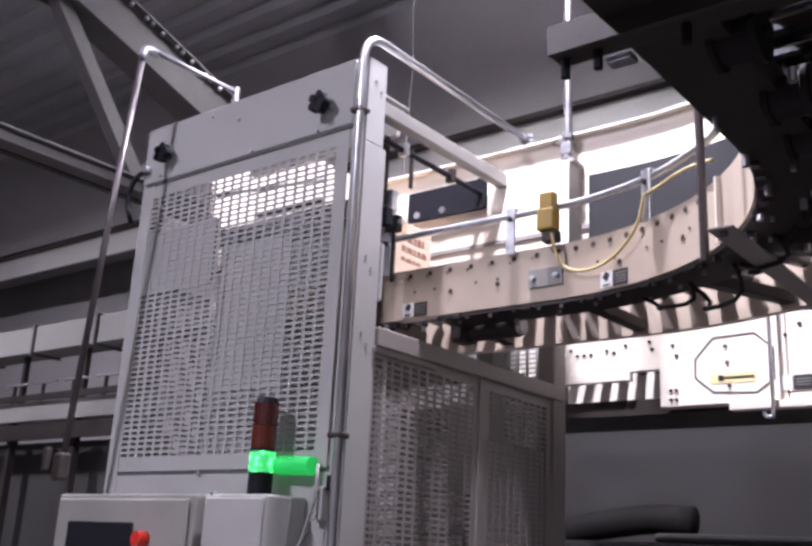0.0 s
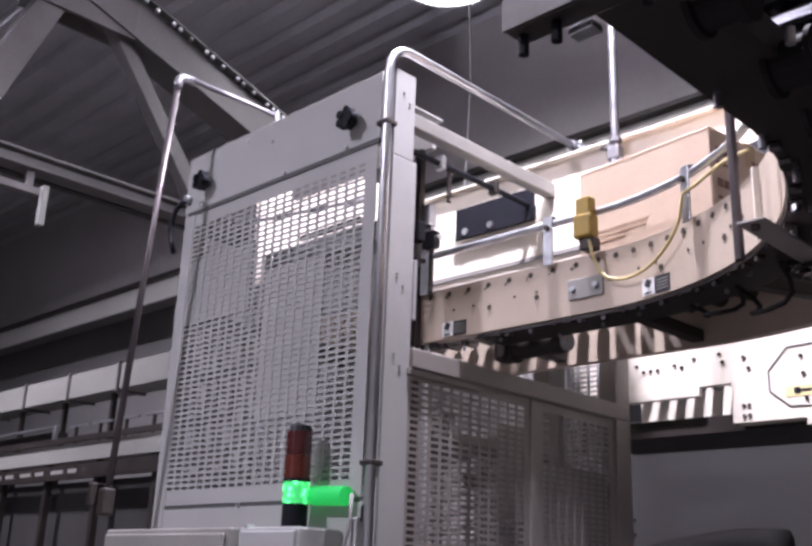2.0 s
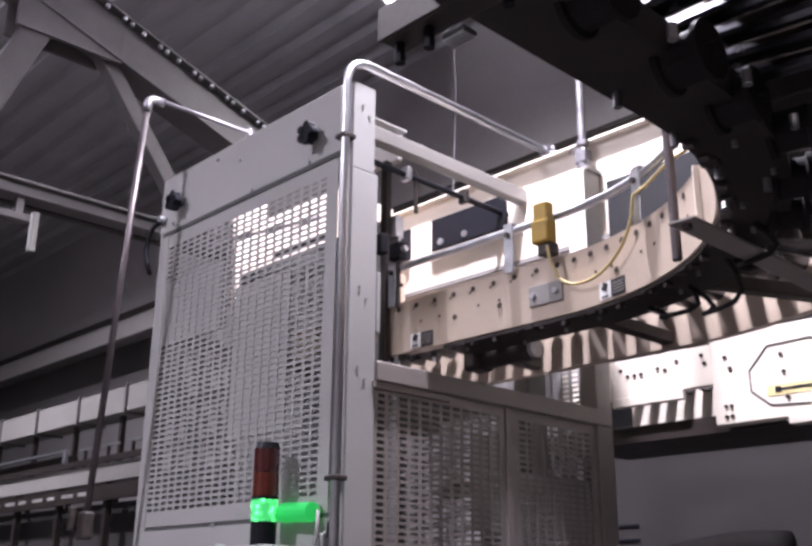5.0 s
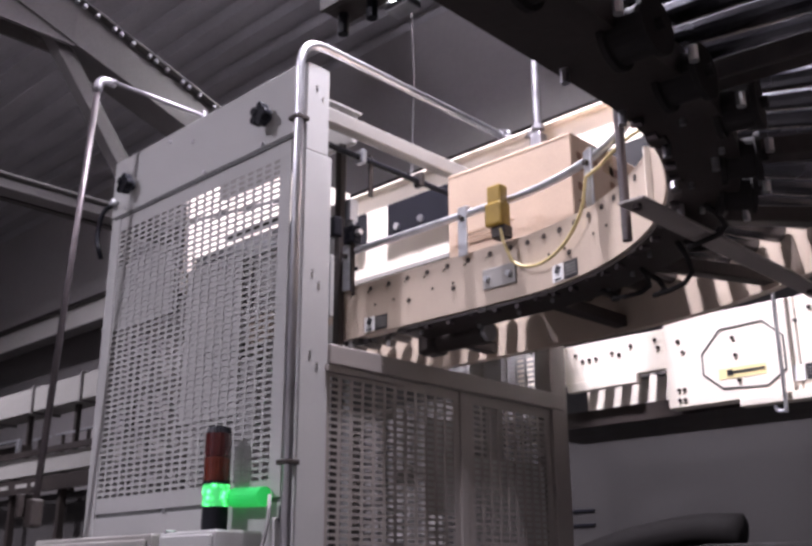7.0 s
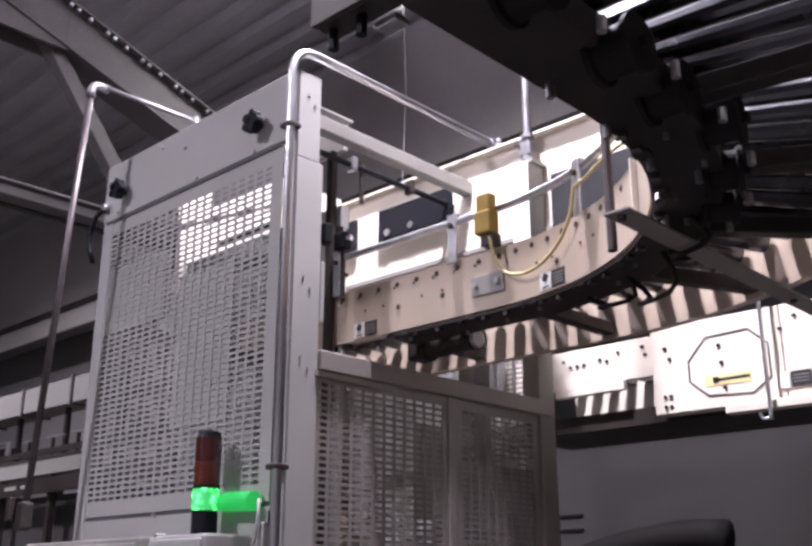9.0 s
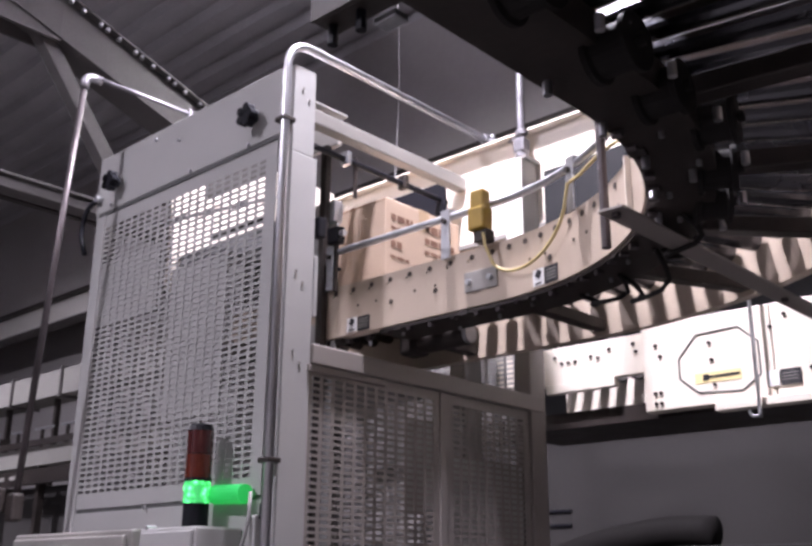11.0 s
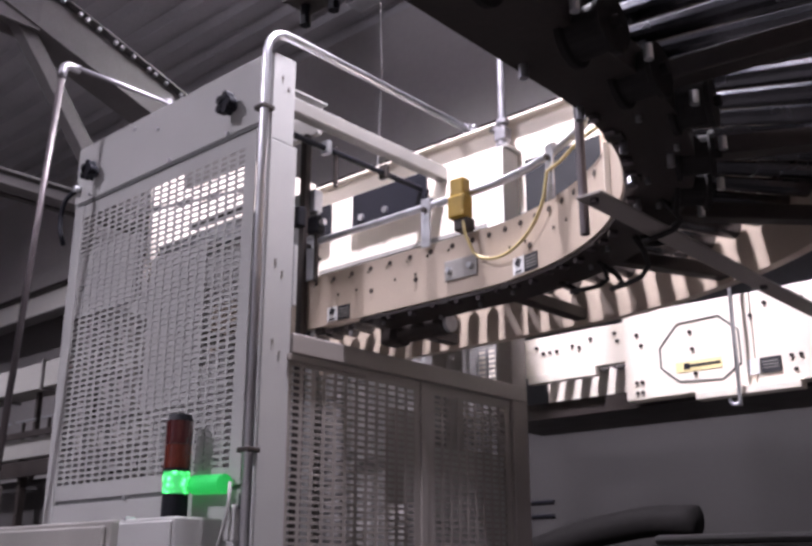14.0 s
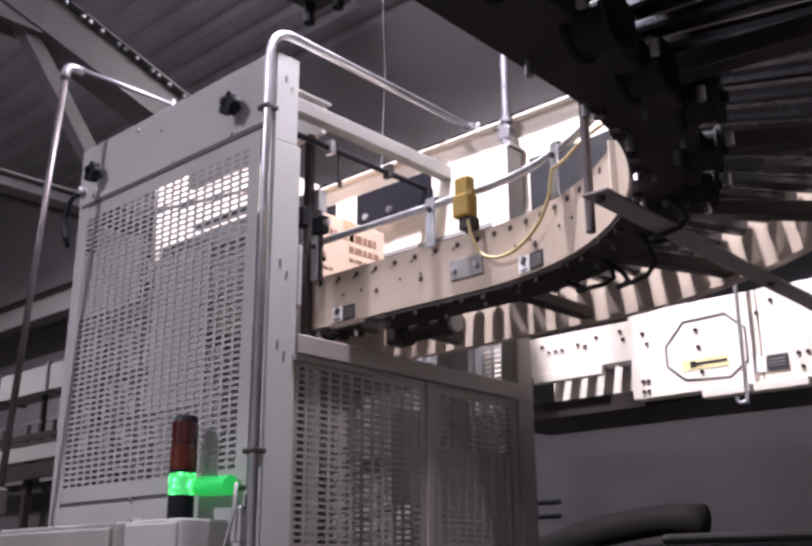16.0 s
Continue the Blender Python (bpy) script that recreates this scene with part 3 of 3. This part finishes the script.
    part("eye_housing", boxm(-0.12, -0.07, 0.255, 0.288, 2.70, 2.755, 0.005), BLACK, eye, "black photo eye")
    part("eye_nut", cylm((-0.07, 0.27, 2.73), (-0.055, 0.27, 2.73), 0.010, 10), CHROME, eye)
    # black plates on the guard
    for x0, x1 in ((-0.74, -0.56), (-0.44, -0.075)):
        b = part("backing_plate", boxm(x0, x1, 0.768, 0.778, 2.94, 3.063, 0.002), BLACK, c, "black plastic backing plate")
        for x in (x0 + 0.05, x0 + 0.17 if x1 > -0.3 else x0 + 0.14):
            part("plate_bolt", cylm((x, 0.768, 2.965), (x, 0.760, 2.965), 0.013, 10), CHROME, b)
        part("stay", boxm((x0 + x1) / 2 - 0.01, (x0 + x1) / 2 + 0.01, 0.778, 0.801, 2.97, 3.0), ZINC, b)
    part("curve_plate", sweep(-0.14, 1.15, [(0.240, 2.575), (0.240, 2.985), (0.246, 2.985), (0.246, 2.575)]), PLATE, c, "dark grey curved wear plate")
    pe = part("guard_post", boxm(-0.04, 0.026, 0.170, 0.176, ZT, 3.022, 0.001), WALLB, c, "pale folded steel guard post")
    pe.matrix_basis = on_way(-0.205, 0, 0)
    # webs in darker grey: the post's shaded sides put into the colour
    part("post_web", boxm(0.020, 0.026, 0.176, 0.258, ZT, 3.022, 0.001), GREYD, pe)
    part("post_web", boxm(-0.04, -0.034, 0.176, 0.258, ZT, 3.022, 0.001), GREYD, pe)
    part("wear_strip", sweep(-1.12, 0.1, [(0.255, 2.80), (0.255, 2.815), (0.261, 2.815), (0.261, 2.80)]), GREYD, c)
    # flat bar stay below the curve
    d = thing("support_bracket", "dark steel flat bar bracket below the conveyor curve", "bracket")
    part("bar", boxm(1.112, 1.166, -0.185, 1.10, 2.362, 2.368, 0.002), TAUPE, d, "brownish grey flat bar")
    part("bolt", cylm((1.14, 0.60, 2.362), (1.14, 0.60, 2.353), 0.009, 8), DARKPIPE, d)
    part("bolt", cylm((1.14, -0.165, 2.362), (1.14, -0.165, 2.353), 0.009, 8), DARKPIPE, d)
    part("upright", cylm((1.068, -0.085, 2.33), (1.062, -0.075, 2.75), 0.010, 10), DARKPIPE, d)
    h = thing("drive_cable", "loose black cable looped under the conveyor curve", "cable")
    for s0, s1, sag in ((0.50, 0.74, 0.09), (0.30, 0.52, 0.05), (0.74, 1.0, 0.05)):
        part("loop", tubem([spot(s0 + (s1 - s0) * k / 10, -0.16 + 0.03 * math.sin(k), Z0 - 0.012 - sag * math.sin(math.pi * k / 10)) for k in range(11)], 0.006, 8), RUBBER, h, smooth=True)
    g = thing("gear_motor", "dark gear motor hung under the conveyor", "motor")
    part("housing", cylm((0.10, 0.46, 2.39), (0.27, 0.46, 2.39), 0.032, 18), DARK, g)
    part("gearbox", boxm(0.03, 0.10, 0.425, 0.495, 2.355, 2.42, 0.012), DARK, g)
    part("end_cap", cylm((0.27, 0.46, 2.39), (0.285, 0.46, 2.39), 0.027, 18), ZINC, g)
    part("bracket", boxm(0.08, 0.12, 0.30, 0.56, 2.418, 2.43, 0.002), ZINC, g)
    b = thing("support_channel", "dark steel cross channel carrying the conveyor with hanging bolts", "support beam")
    part("channel", boxm(1.20, 2.0, -0.975, -0.935, 2.365, 2.39, 0.003), DARK, b)
    part("web", boxm(1.20, 2.0, -0.98, -0.975, 2.365, 2.41), DARK, b)
    part("clip", boxm(1.265, 1.302, -0.935, -0.91, 2.355, 2.365, 0.002), ZINC, b)
    for x, y in ((1.215, -0.955), (1.265, -0.955), (1.39, -0.955), (1.6, -0.955)):
        part("bolt", cylm((x, y, 2.365), (x, y, 2.338), 0.007, 8), BLACK, b)
    return c


CONV = conveyor()


def sensor():
    s = thing("photo_sensor", "yellow box sensor clipped on the conveyor rail with a looping cable", "sensor")
    bm = boxm(0.462, 0.508, 0.240, 0.274, 2.655, 2.715, 0.005)
    box(bm, 0.457, 0.513, 0.235, 0.278, 2.60, 2.665, 0.006)
    part("housing", bm, YELLOW, s)
    part("lens_cap", cylm((0.485, 0.275, 2.685), (0.485, 0.285, 2.685), 0.014), BLACK, s)
    part("base_bracket", boxm(0.468, 0.512, 0.248, 0.285, ZT, 2.602, 0.003), DARK, s)
    pts = [(0.50, 0.25, 2.59), (0.51, 0.245, 2.55)]
    for k in range(1, 19):
        u = k / 18
        pts.append(spot(0.035 + 0.425 * u, -0.276, 2.55 + 0.075 * u - 0.115 * math.sqrt(max(0, 1 - (2 * u - 1) ** 2))))
    for k in range(1, 9):
        pts.append(spot(0.465 + 0.39 * k / 8, -0.264, 2.63 + 0.022 * math.sin(math.pi * k / 8) - 0.02 * k / 8))
    part("cable", tubem(pts, 0.0045, 8), CABLE, s, "yellow sensor cable", True)


sensor()


def carton():
    b = thing("carton", "brown taped cardboard case with dark printed panels", "carton", "cases on the conveyor")
    part("body", boxm(-0.22, 0.22, -0.18, 0.18, 0, 0.295, 0.004), CARD, b)
    part("tape", boxm(-0.2215, 0.2215, -0.025, 0.025, 0.290, 0.2960), TAPE, b)
    part("tape_end", boxm(0.2203, 0.2212, -0.025, 0.025, 0.225, 0.295), TAPE, b)
    part("flap_joint", boxm(-0.219, 0.219, -0.1807, -0.1800, 0.286, 0.2885), CARDD, b)
    part("bottom_joint", boxm(-0.216, 0.216, -0.002, 0.002, -0.0008, 0.0), CARDD, b)
    # lines of print on the leading end and on the side
    e = 0.2212
    for y0, rows in ((-0.155, ((0.225, 0.10, 0.020), (0.195, 0.075, 0.010), (0.135, 0.05, 0.022), (0.10, 0.09, 0.008))),
                     (0.005, ((0.225, 0.13, 0.026), (0.185, 0.145, 0.020), (0.150, 0.12, 0.012), (0.085, 0.14, 0.008)))):
        for z, w, h in rows:
            y, n = y0, 0
            while y < y0 + w:
                d = min((0.022, 0.034, 0.016)[n % 3], y0 + w - y)
                part("print", boxm(e - 0.001, e, y, y + d, z, z + h), INK, b)
                y, n = y + d + 0.006, n + 1
    for x0, x1, z in ((-0.19, 0.02, 0.095), (-0.19, 0.01, 0.080), (-0.19, -0.06, 0.065)):
        part("print", boxm(x0, x1, -0.1812, -0.1802, z, z + 0.005), CARDD, b)
    return b


CARTONS = [carton() for k in range(5)]


def rear_conveyor():
    c = thing("rear_conveyor", "cream painted conveyor with an octagonal cover plate behind the curve", "conveyor", "", (-0.025, -0.01, -0.012))
    Y = 1.44
    part("side_frame", boxm(-0.35, 0.33, Y, Y + 0.03, 2.44, 2.585, 0.003), CREAM, c)
    part("lower_strip", boxm(-0.1, 0.20, Y - 0.012, Y + 0.02, 2.405, 2.44, 0.003), CREAM, c)
    part("drive_housing", boxm(0.33, 0.80, Y - 0.03, Y + 0.03, 2.29, 2.60, 0.004), CREAM, c)
    part("drive_housing", boxm(0.803, 1.9, Y - 0.03, Y + 0.03, 2.29, 2.60, 0.004), CREAM, c)
    part("far_frame", boxm(-0.35, 1.9, Y + 0.5, Y + 0.53, 2.40, 2.585, 0.003), CREAM, c)
    bm = cylm((0, Y + 0.03, 0), (0, Y + 0.5, 0), 0.0235, 12)
    rl = part("roller", bm, ROLL, c)
    rl.matrix_basis = pose(-0.3, 0, 2.55)
    for k in range(1, 27):
        shared("roller", rl.data, c, pose(-0.3 + 0.08 * k, 0, 2.55))
    # cover plate edge
    pts = [(0.47, 2.46), (0.47, 2.39), (0.535, 2.335), (0.69, 2.325), (0.755, 2.37), (0.755, 2.48), (0.69, 2.54), (0.54, 2.535)]
    bm = bmesh.new()
    for a, b in zip(pts, pts[1:] + pts[:1]):
        cyl(bm, (a[0], Y - 0.031, a[1]), (b[0], Y - 0.031, b[1]), 0.003, 6)
    part("cover_edge", bm, SEAM, c)
    me = part("bolt", cylm((0, 0, 0), (0, -0.006, 0), 0.007, 8), DARK, c).data
    for x, z in ((0.375, 2.35), (0.395, 2.35), (0.375, 2.315), (0.395, 2.315), (0.385, 2.52), (0.40, 2.48), (0.585, 2.50), (0.59, 2.44), (0.595, 2.355),
                 (0.80, 2.52), (0.92, 2.37), (0.95, 2.37), (0.93, 2.325), (0.97, 2.55), (0.85, 2.555)):
        shared("bolt", me, c, pose(x, Y - 0.03, z))
    for x, z in ((-0.03, 2.52), (0.0, 2.52), (0.03, 2.52), (0.10, 2.53), (0.13, 2.52), (0.18, 2.545), (-0.06, 2.545), (0.28, 2.55), (0.29, 2.52)):
        shared("bolt", me, c, pose(x, Y, z))
    part("arrow_label", boxm(0.525, 0.69, Y - 0.032, Y - 0.03, 2.365, 2.40), YLABEL, c, "yellow label with a black arrow")
    bm = boxm(0.565, 0.685, Y - 0.034, Y - 0.032, 2.380, 2.388)
    box(bm, 0.555, 0.575, Y - 0.034, Y - 0.032, 2.374, 2.394)
    part("arrow", bm, LBLACK, c)
    part("warning_label", boxm(0.775, 0.815, Y - 0.036, Y - 0.031, 2.325, 2.375), WHITE, c)
    ld = part("warning_label", boxm(0.82, 0.885, Y - 0.036, Y - 0.031, 2.325, 2.375), LBLACK, c, "dark label with lines of text")
    for z in (2.36, 2.35, 2.34):
        part("text_bar", boxm(0.827, 0.878, Y - 0.037, Y - 0.036, z, z + 0.003), GREYD, ld)
    part("bottom_flange", boxm(0.60, 0.95, Y - 0.06, Y - 0.01, 2.262, 2.29, 0.003), CREAM, c)
    # dark slab added under the rollers to hold the underside's shade
    part("belt_guard", boxm(-0.35, 1.9, Y + 0.05, Y + 0.45, 2.28, 2.34), DARK, c)
    r = thing("hanger_rod", "thin threaded steel hanger rod with a hook", "hanger rod", "hanger rods")
    part("rod", cylm((0.735, 1.35, 2.21), (0.735, 1.35, ROOF), 0.007, 8), ZINC, r)
    part("hook", tubem(bend([(0.735, 1.35, 2.24), (0.735, 1.345, 2.215), (0.71, 1.34, 2.215), (0.705, 1.34, 2.235)], 0.01), 0.006, 8), ZINC, r)
    r = thing("hanger_rod", "steel hanger rod clamped to the conveyor guard", "hanger rod", "hanger rods")
    part("rod", cylm((0.272, 0.755, 3.03), (0.272, 0.755, ROOF), 0.014, 10), DULL, r)
    part("clamp", boxm(0.250, 0.294, 0.735, 0.775, 3.06, 3.11, 0.006), DULL, r)
    for z in (3.045, 3.125):
        part("nut", cylm((0.272, 0.755, z), (0.272, 0.755, z + 0.016), 0.022, 6), DULL, r)
    part("post_foot", boxm(0.232, 0.312, 0.72, 0.80, 3.022, 3.034, 0.002), GREYD, r)


rear_conveyor()


def pipes():
    p = thing("air_pipe", "dark steel pipe before the guard with an elbow on top", "pipe")
    part("riser", tubem([(-0.93, -0.18, 3.40), (-1.0, -0.18, 2.72), (-1.07, -0.18, 1.93)], 0.0115, 12), DARKPIPE, p, smooth=True)
    part("elbow", tubem(bend([(-0.934, -0.18, 3.36), (-0.93, -0.18, 3.41), (-0.928, -0.12, 3.41)], 0.03), 0.0165, 12), DULL, p, smooth=True)
    part("branch", tubem([(-0.92, -0.13, 3.41), (-0.915, 0.25, 3.415), (-0.915, 0.25, 3.12)], 0.0095, 12), DULL, p, smooth=True)
    part("fitting", cylm((-0.915, 0.25, 3.37), (-0.915, 0.25, 3.43), 0.014), DULL, p)
    part("valve", boxm(-1.10, -1.045, -0.20, -0.16, 1.88, 1.97, 0.01), DARK, p)
    part("valve_handle", boxm(-1.125, -1.10, -0.22, -0.15, 1.91, 1.985, 0.004), DARK, p)
    h = thing("air_hose", "short black rubber hose at the guard corner", "hose")
    part("hose", tubem(bend([(-1.06, -0.01, 3.02), (-1.10, -0.03, 3.0), (-1.13, -0.03, 2.9), (-1.10, -0.02, 2.82)], 0.04), 0.009, 10), BLACK, h, smooth=True)
    part("hose_fitting", cylm((-1.05, -0.005, 3.02), (-1.05, -0.03, 3.02), 0.012), ZINC, h)
    h = thing("hanging_cord", "thin pale cord hanging from the roof deck", "cord")
    part("cord", tubem([(-1.385, 1.9, ROOF + 0.09), (-1.40, 1.9, 5.2), (-1.37, 1.9, 4.4), (-1.41, 1.9, 3.5)], 0.005, 6), GCABLE, h)
    c = thing("conduit", "bright steel conduit bent over the guard corner", "conduit")
    part("tube", tubem(bend([(0.0, -0.03, 1.0), (0.0, -0.03, 3.25), (0.0, 0.97, 3.25)], 0.10, 8), 0.0135, 12), CHROME, c, smooth=True)
    for z in (2.0, 2.98):
        part("pipe_clip", boxm(-0.03, 0.016, -0.046, -0.002, z, z + 0.014, 0.003), DARK, c)
    part("end_fitting", cylm((0.0, 0.90, 3.25), (0.0, 0.985, 3.25), 0.021), DULL, c)
    arm = Vector((0.272, 0.755, 3.115)) - Vector((0.0, 0.955, 3.235))
    m = Matrix.Translation((0.0, 0.955, 3.235)) @ arm.to_track_quat("X", "Z").to_matrix().to_4x4()
    part("clamp_arm", boxm(0.0, arm.length, -0.016, 0.016, -0.010, 0.010, 0.004, m), DULL, c)
    part("clamp_block", boxm(-0.03, 0.05, -0.028, 0.028, -0.026, 0.026, 0.006, m), ZINC, c)
    part("clamp_bolt", cylm((0.0, 0.955, 3.20), (0.0, 0.955, 3.285), 0.008, 8), CHROME, c)


pipes()


def stack_light():
    s = thing("stack_light", "signal tower with lit green and unlit amber and red modules", "signal light")
    x, y = -0.25, -0.07
    part("base", cylm((x, y, 1.84), (x, y, 1.905), 0.035, 24), BLACK, s, smooth=False)
    part("green_module", cylm((x, y, 1.905), (x, y, 1.965), 0.036, 24), GREENL, s, "lit green module")
    part("amber_module", cylm((x, y, 1.970), (x, y, 2.035), 0.036, 24), AMBL, s, "unlit amber module")
    part("red_module", cylm((x, y, 2.037), (x, y, 2.10), 0.036, 24), REDL, s, "unlit red module")
    part("cap", cylm((x, y, 2.10), (x, y, 2.118), 0.036, 24, 0.030), BLACK, s)
    part("collar", cylm((x, y, 1.963), (x, y, 1.972), 0.037, 24), BLACK, s)
    # green bar whose material glows
    part("green_bar", cylm((x + 0.03, -0.03, 1.930), (-0.09, -0.03, 1.925), 0.026, 18), GREENB, s, "horizontal glowing green bar")


stack_light()


def cabinets():
    c = thing("control_cabinet", "grey control cabinet with a dark operator screen", "cabinet")
    part("body", boxm(-1.08, -0.41, -0.16, -0.002, 1.1, 1.84, 0.006), GREYD, c)
    d = part("door", boxm(-1.06, -0.43, -0.175, -0.16, 1.12, 1.825, 0.005), GREYD, c)
    part("screen", boxm(-0.99, -0.66, -0.180, -0.1745, 1.45, 1.755, 0.004), SCREEN, d)
    part("stop_button", cylm((-0.60, -0.17, 1.71), (-0.60, -0.21, 1.71), 0.022, 18), REDB, d, "red mushroom button")
    part("stand", boxm(-0.95, -0.55, -0.14, -0.01, 0, 1.1, 0.004), GREY, c)
    j = thing("junction_box", "light grey electrical junction box below the signal tower", "junction box")
    part("body", boxm(-0.385, -0.13, -0.15, -0.002, 1.45, 1.84, 0.006), GREY, j)
    part("cover", boxm(-0.375, -0.14, -0.158, -0.15, 1.46, 1.83, 0.004), GREY, j)
    part("latch", cylm((-0.36, -0.15, 1.842), (-0.36, -0.12, 1.842), 0.006), CHROME, j)
    part("cable", tubem(bend([(-0.16, -0.08, 1.70), (-0.08, -0.07, 1.70), (-0.06, -0.04, 1.85), (-0.068, -0.03, 1.93)], 0.03), 0.005, 8), GCABLE, j, "grey cable", True)
    part("cable_box", boxm(-0.085, -0.045, -0.03, 0.0, 1.78, 1.87, 0.004), GREY, j)


cabinets()


def far_things():
    """Ducts, rails and machines against the far wall."""
    b = thing("wall_beam", "pale painted steel beam below the upper wall", "beam")
    # web brightened in its paint for the lamp highlight on it
    part("web", boxm(-13.99, 8, 3.66, 3.70, 4.56, 4.825), WALLB, b)
    part("flange", boxm(-13.99, 8, 3.58, 3.78, 4.825, 4.858), DARK, b)
    part("flange", boxm(-13.99, 8, 3.60, 3.78, 4.545, 4.56), TRUSS, b)
    d = thing("duct", "pale square duct along the far wall with joints", "duct")
    x = -13.9
    while x < -3.2:
        part("section", boxm(x, x + 0.83, 2.2, 2.45, 3.15, 3.365, 0.006), WALLP, d)
        part("joint_flange", boxm(x + 0.83, x + 0.85, 2.18, 2.46, 3.13, 3.385), TRUSS, d)
        part("strut", boxm(x + 0.6, x + 0.64, 2.28, 2.32, 0, 3.15), DARK, d)
        x += 0.85
    r = thing("cable_tray", "pale sheet steel cable tray with dark rails", "cable tray")
    part("tray", boxm(-13.9, -3.3, 1.85, 2.1, 2.515, 2.655, 0.006), WALLP, r)
    part("rail", boxm(-13.9, -3.3, 1.82, 1.85, 2.66, 2.705), DARK, r)
    part("rail", boxm(-13.9, -3.3, 1.83, 1.86, 2.38, 2.49), DARK, r)
    part("guide_bar", boxm(-13.9, -5.67, 1.84, 1.87, 2.802, 2.822, 0.002), ZINC, r, "bright thin guide bar")
    part("guide_end", boxm(-5.71, -5.67, 1.84, 1.87, 2.705, 2.802, 0.002), ZINC, r)
    part("side_box", boxm(-13.9, -5.76, 1.9, 2.0, 2.70, 2.79, 0.004), DARK, r)
    for k in range(5):
        part("guide_bar", boxm(-5.56 + 0.38 * k, -5.28 + 0.38 * k, 1.90, 1.92, 2.800, 2.816, 0.002), ZINC, r)
        part("guide_stay", boxm(-5.46 + 0.38 * k, -5.44 + 0.38 * k, 1.90, 1.92, 2.655, 2.80), DARK, r)
    for k in range(9):
        part("text_bar", boxm(-7.5 + 0.27 * k, -7.36 + 0.27 * k + 0.05 * (k % 2), 1.826, 1.83, 2.425, 2.455), WALLP, r)
    for k in range(12):
        x = -13 + 0.8 * k
        part("post", boxm(x, x + 0.05, 1.87, 1.92, 0, 2.515), DARK, r)
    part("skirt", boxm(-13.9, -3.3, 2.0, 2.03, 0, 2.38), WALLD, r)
    v = thing("partition_panel", "sheet steel partition, darkened for low light, with dark louvre slots", "partition")
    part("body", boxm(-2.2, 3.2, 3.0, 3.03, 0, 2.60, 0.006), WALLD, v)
    # dark band painted for the shade below the rear conveyor
    part("top_band", boxm(-2.2, 3.2, 2.97, 3.0, 2.50, 2.62, 0.004), DARK, v)
    for z in (2.012, 2.088):
        part("louvre", boxm(-1.30, -1.075, 2.985, 3.0, z - 0.008, z + 0.008, 0.003), BLACK, v)
    m = thing("floor_machine", "dark machine hood standing by the partition", "machine")
    part("hood", boxm(-1.2, 1.4, 2.55, 2.98, 0, 1.83, 0.05), RUBBER, m)
    bm = tubem(bend([(-1.22, 2.78, 1.77), (-0.75, 2.78, 1.90), (-0.35, 2.78, 1.955), (-0.14, 2.78, 1.94)], 0.12), 0.075, 16)
    part("hump", bm, RUBBER, m, "dark rounded hose hump", smooth=True)
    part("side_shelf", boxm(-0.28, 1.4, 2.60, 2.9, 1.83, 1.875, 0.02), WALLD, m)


far_things()


def motions():
    """The cases leave the lift, run along the conveyor and round its bend, one after the other."""
    starts = (-5.2, 0.12, 5.53, 10.77, 16.09)

    def lead_at(u):
        """Where the case's leading end is, u seconds after it sets off."""
        return -0.19 + 0.88 * u if u < 0.4 else 0.162 + 0.45 * (u - 0.4)

    for box_, start in zip(CARTONS, starts):
        rows = []
        for n in range(0, 81):
            t = n * 0.2
            u = t - start
            s = min(max(lead_at(u) - 0.22 - BEND.x, -1.25), S_BEND + 2.0)
            rise = max(-1.2, 0.9 * (u + 0.75)) if u < -0.75 else 0.0
            rows.append((t, on_way(s, 0.02, ZT + 0.002 + rise)))
        walk(box_, rows)
    rows = []
    for n in range(0, 65):
        t = n * 0.25
        u = (t - 0.06 + 2.6) % 5.345 - 2.6
        down = min(1, max(0, (u - 1.6) / 1.1)) if u > 0 else min(1, max(0, (-0.9 - u) / 1.2))
        rows.append((t, pose(0, 0, -0.75 * (down * down * (3 - 2 * down)))))
    walk(CARRIAGE, rows)
    rows = []
    for n in range(0, 161):
        t = n * 0.1
        u = min((t - start for start in starts), key=abs)
        if u < 0.98:
            x = max(-1.0, min(lead_at(u) - 0.447, -0.08))
        else:
            x = max(-1.0, -0.08 - 1.3 * max(0, u - 1.06))
        rows.append((t, pose(x, 0, 0)))
    walk(PUSHER, rows)


motions()
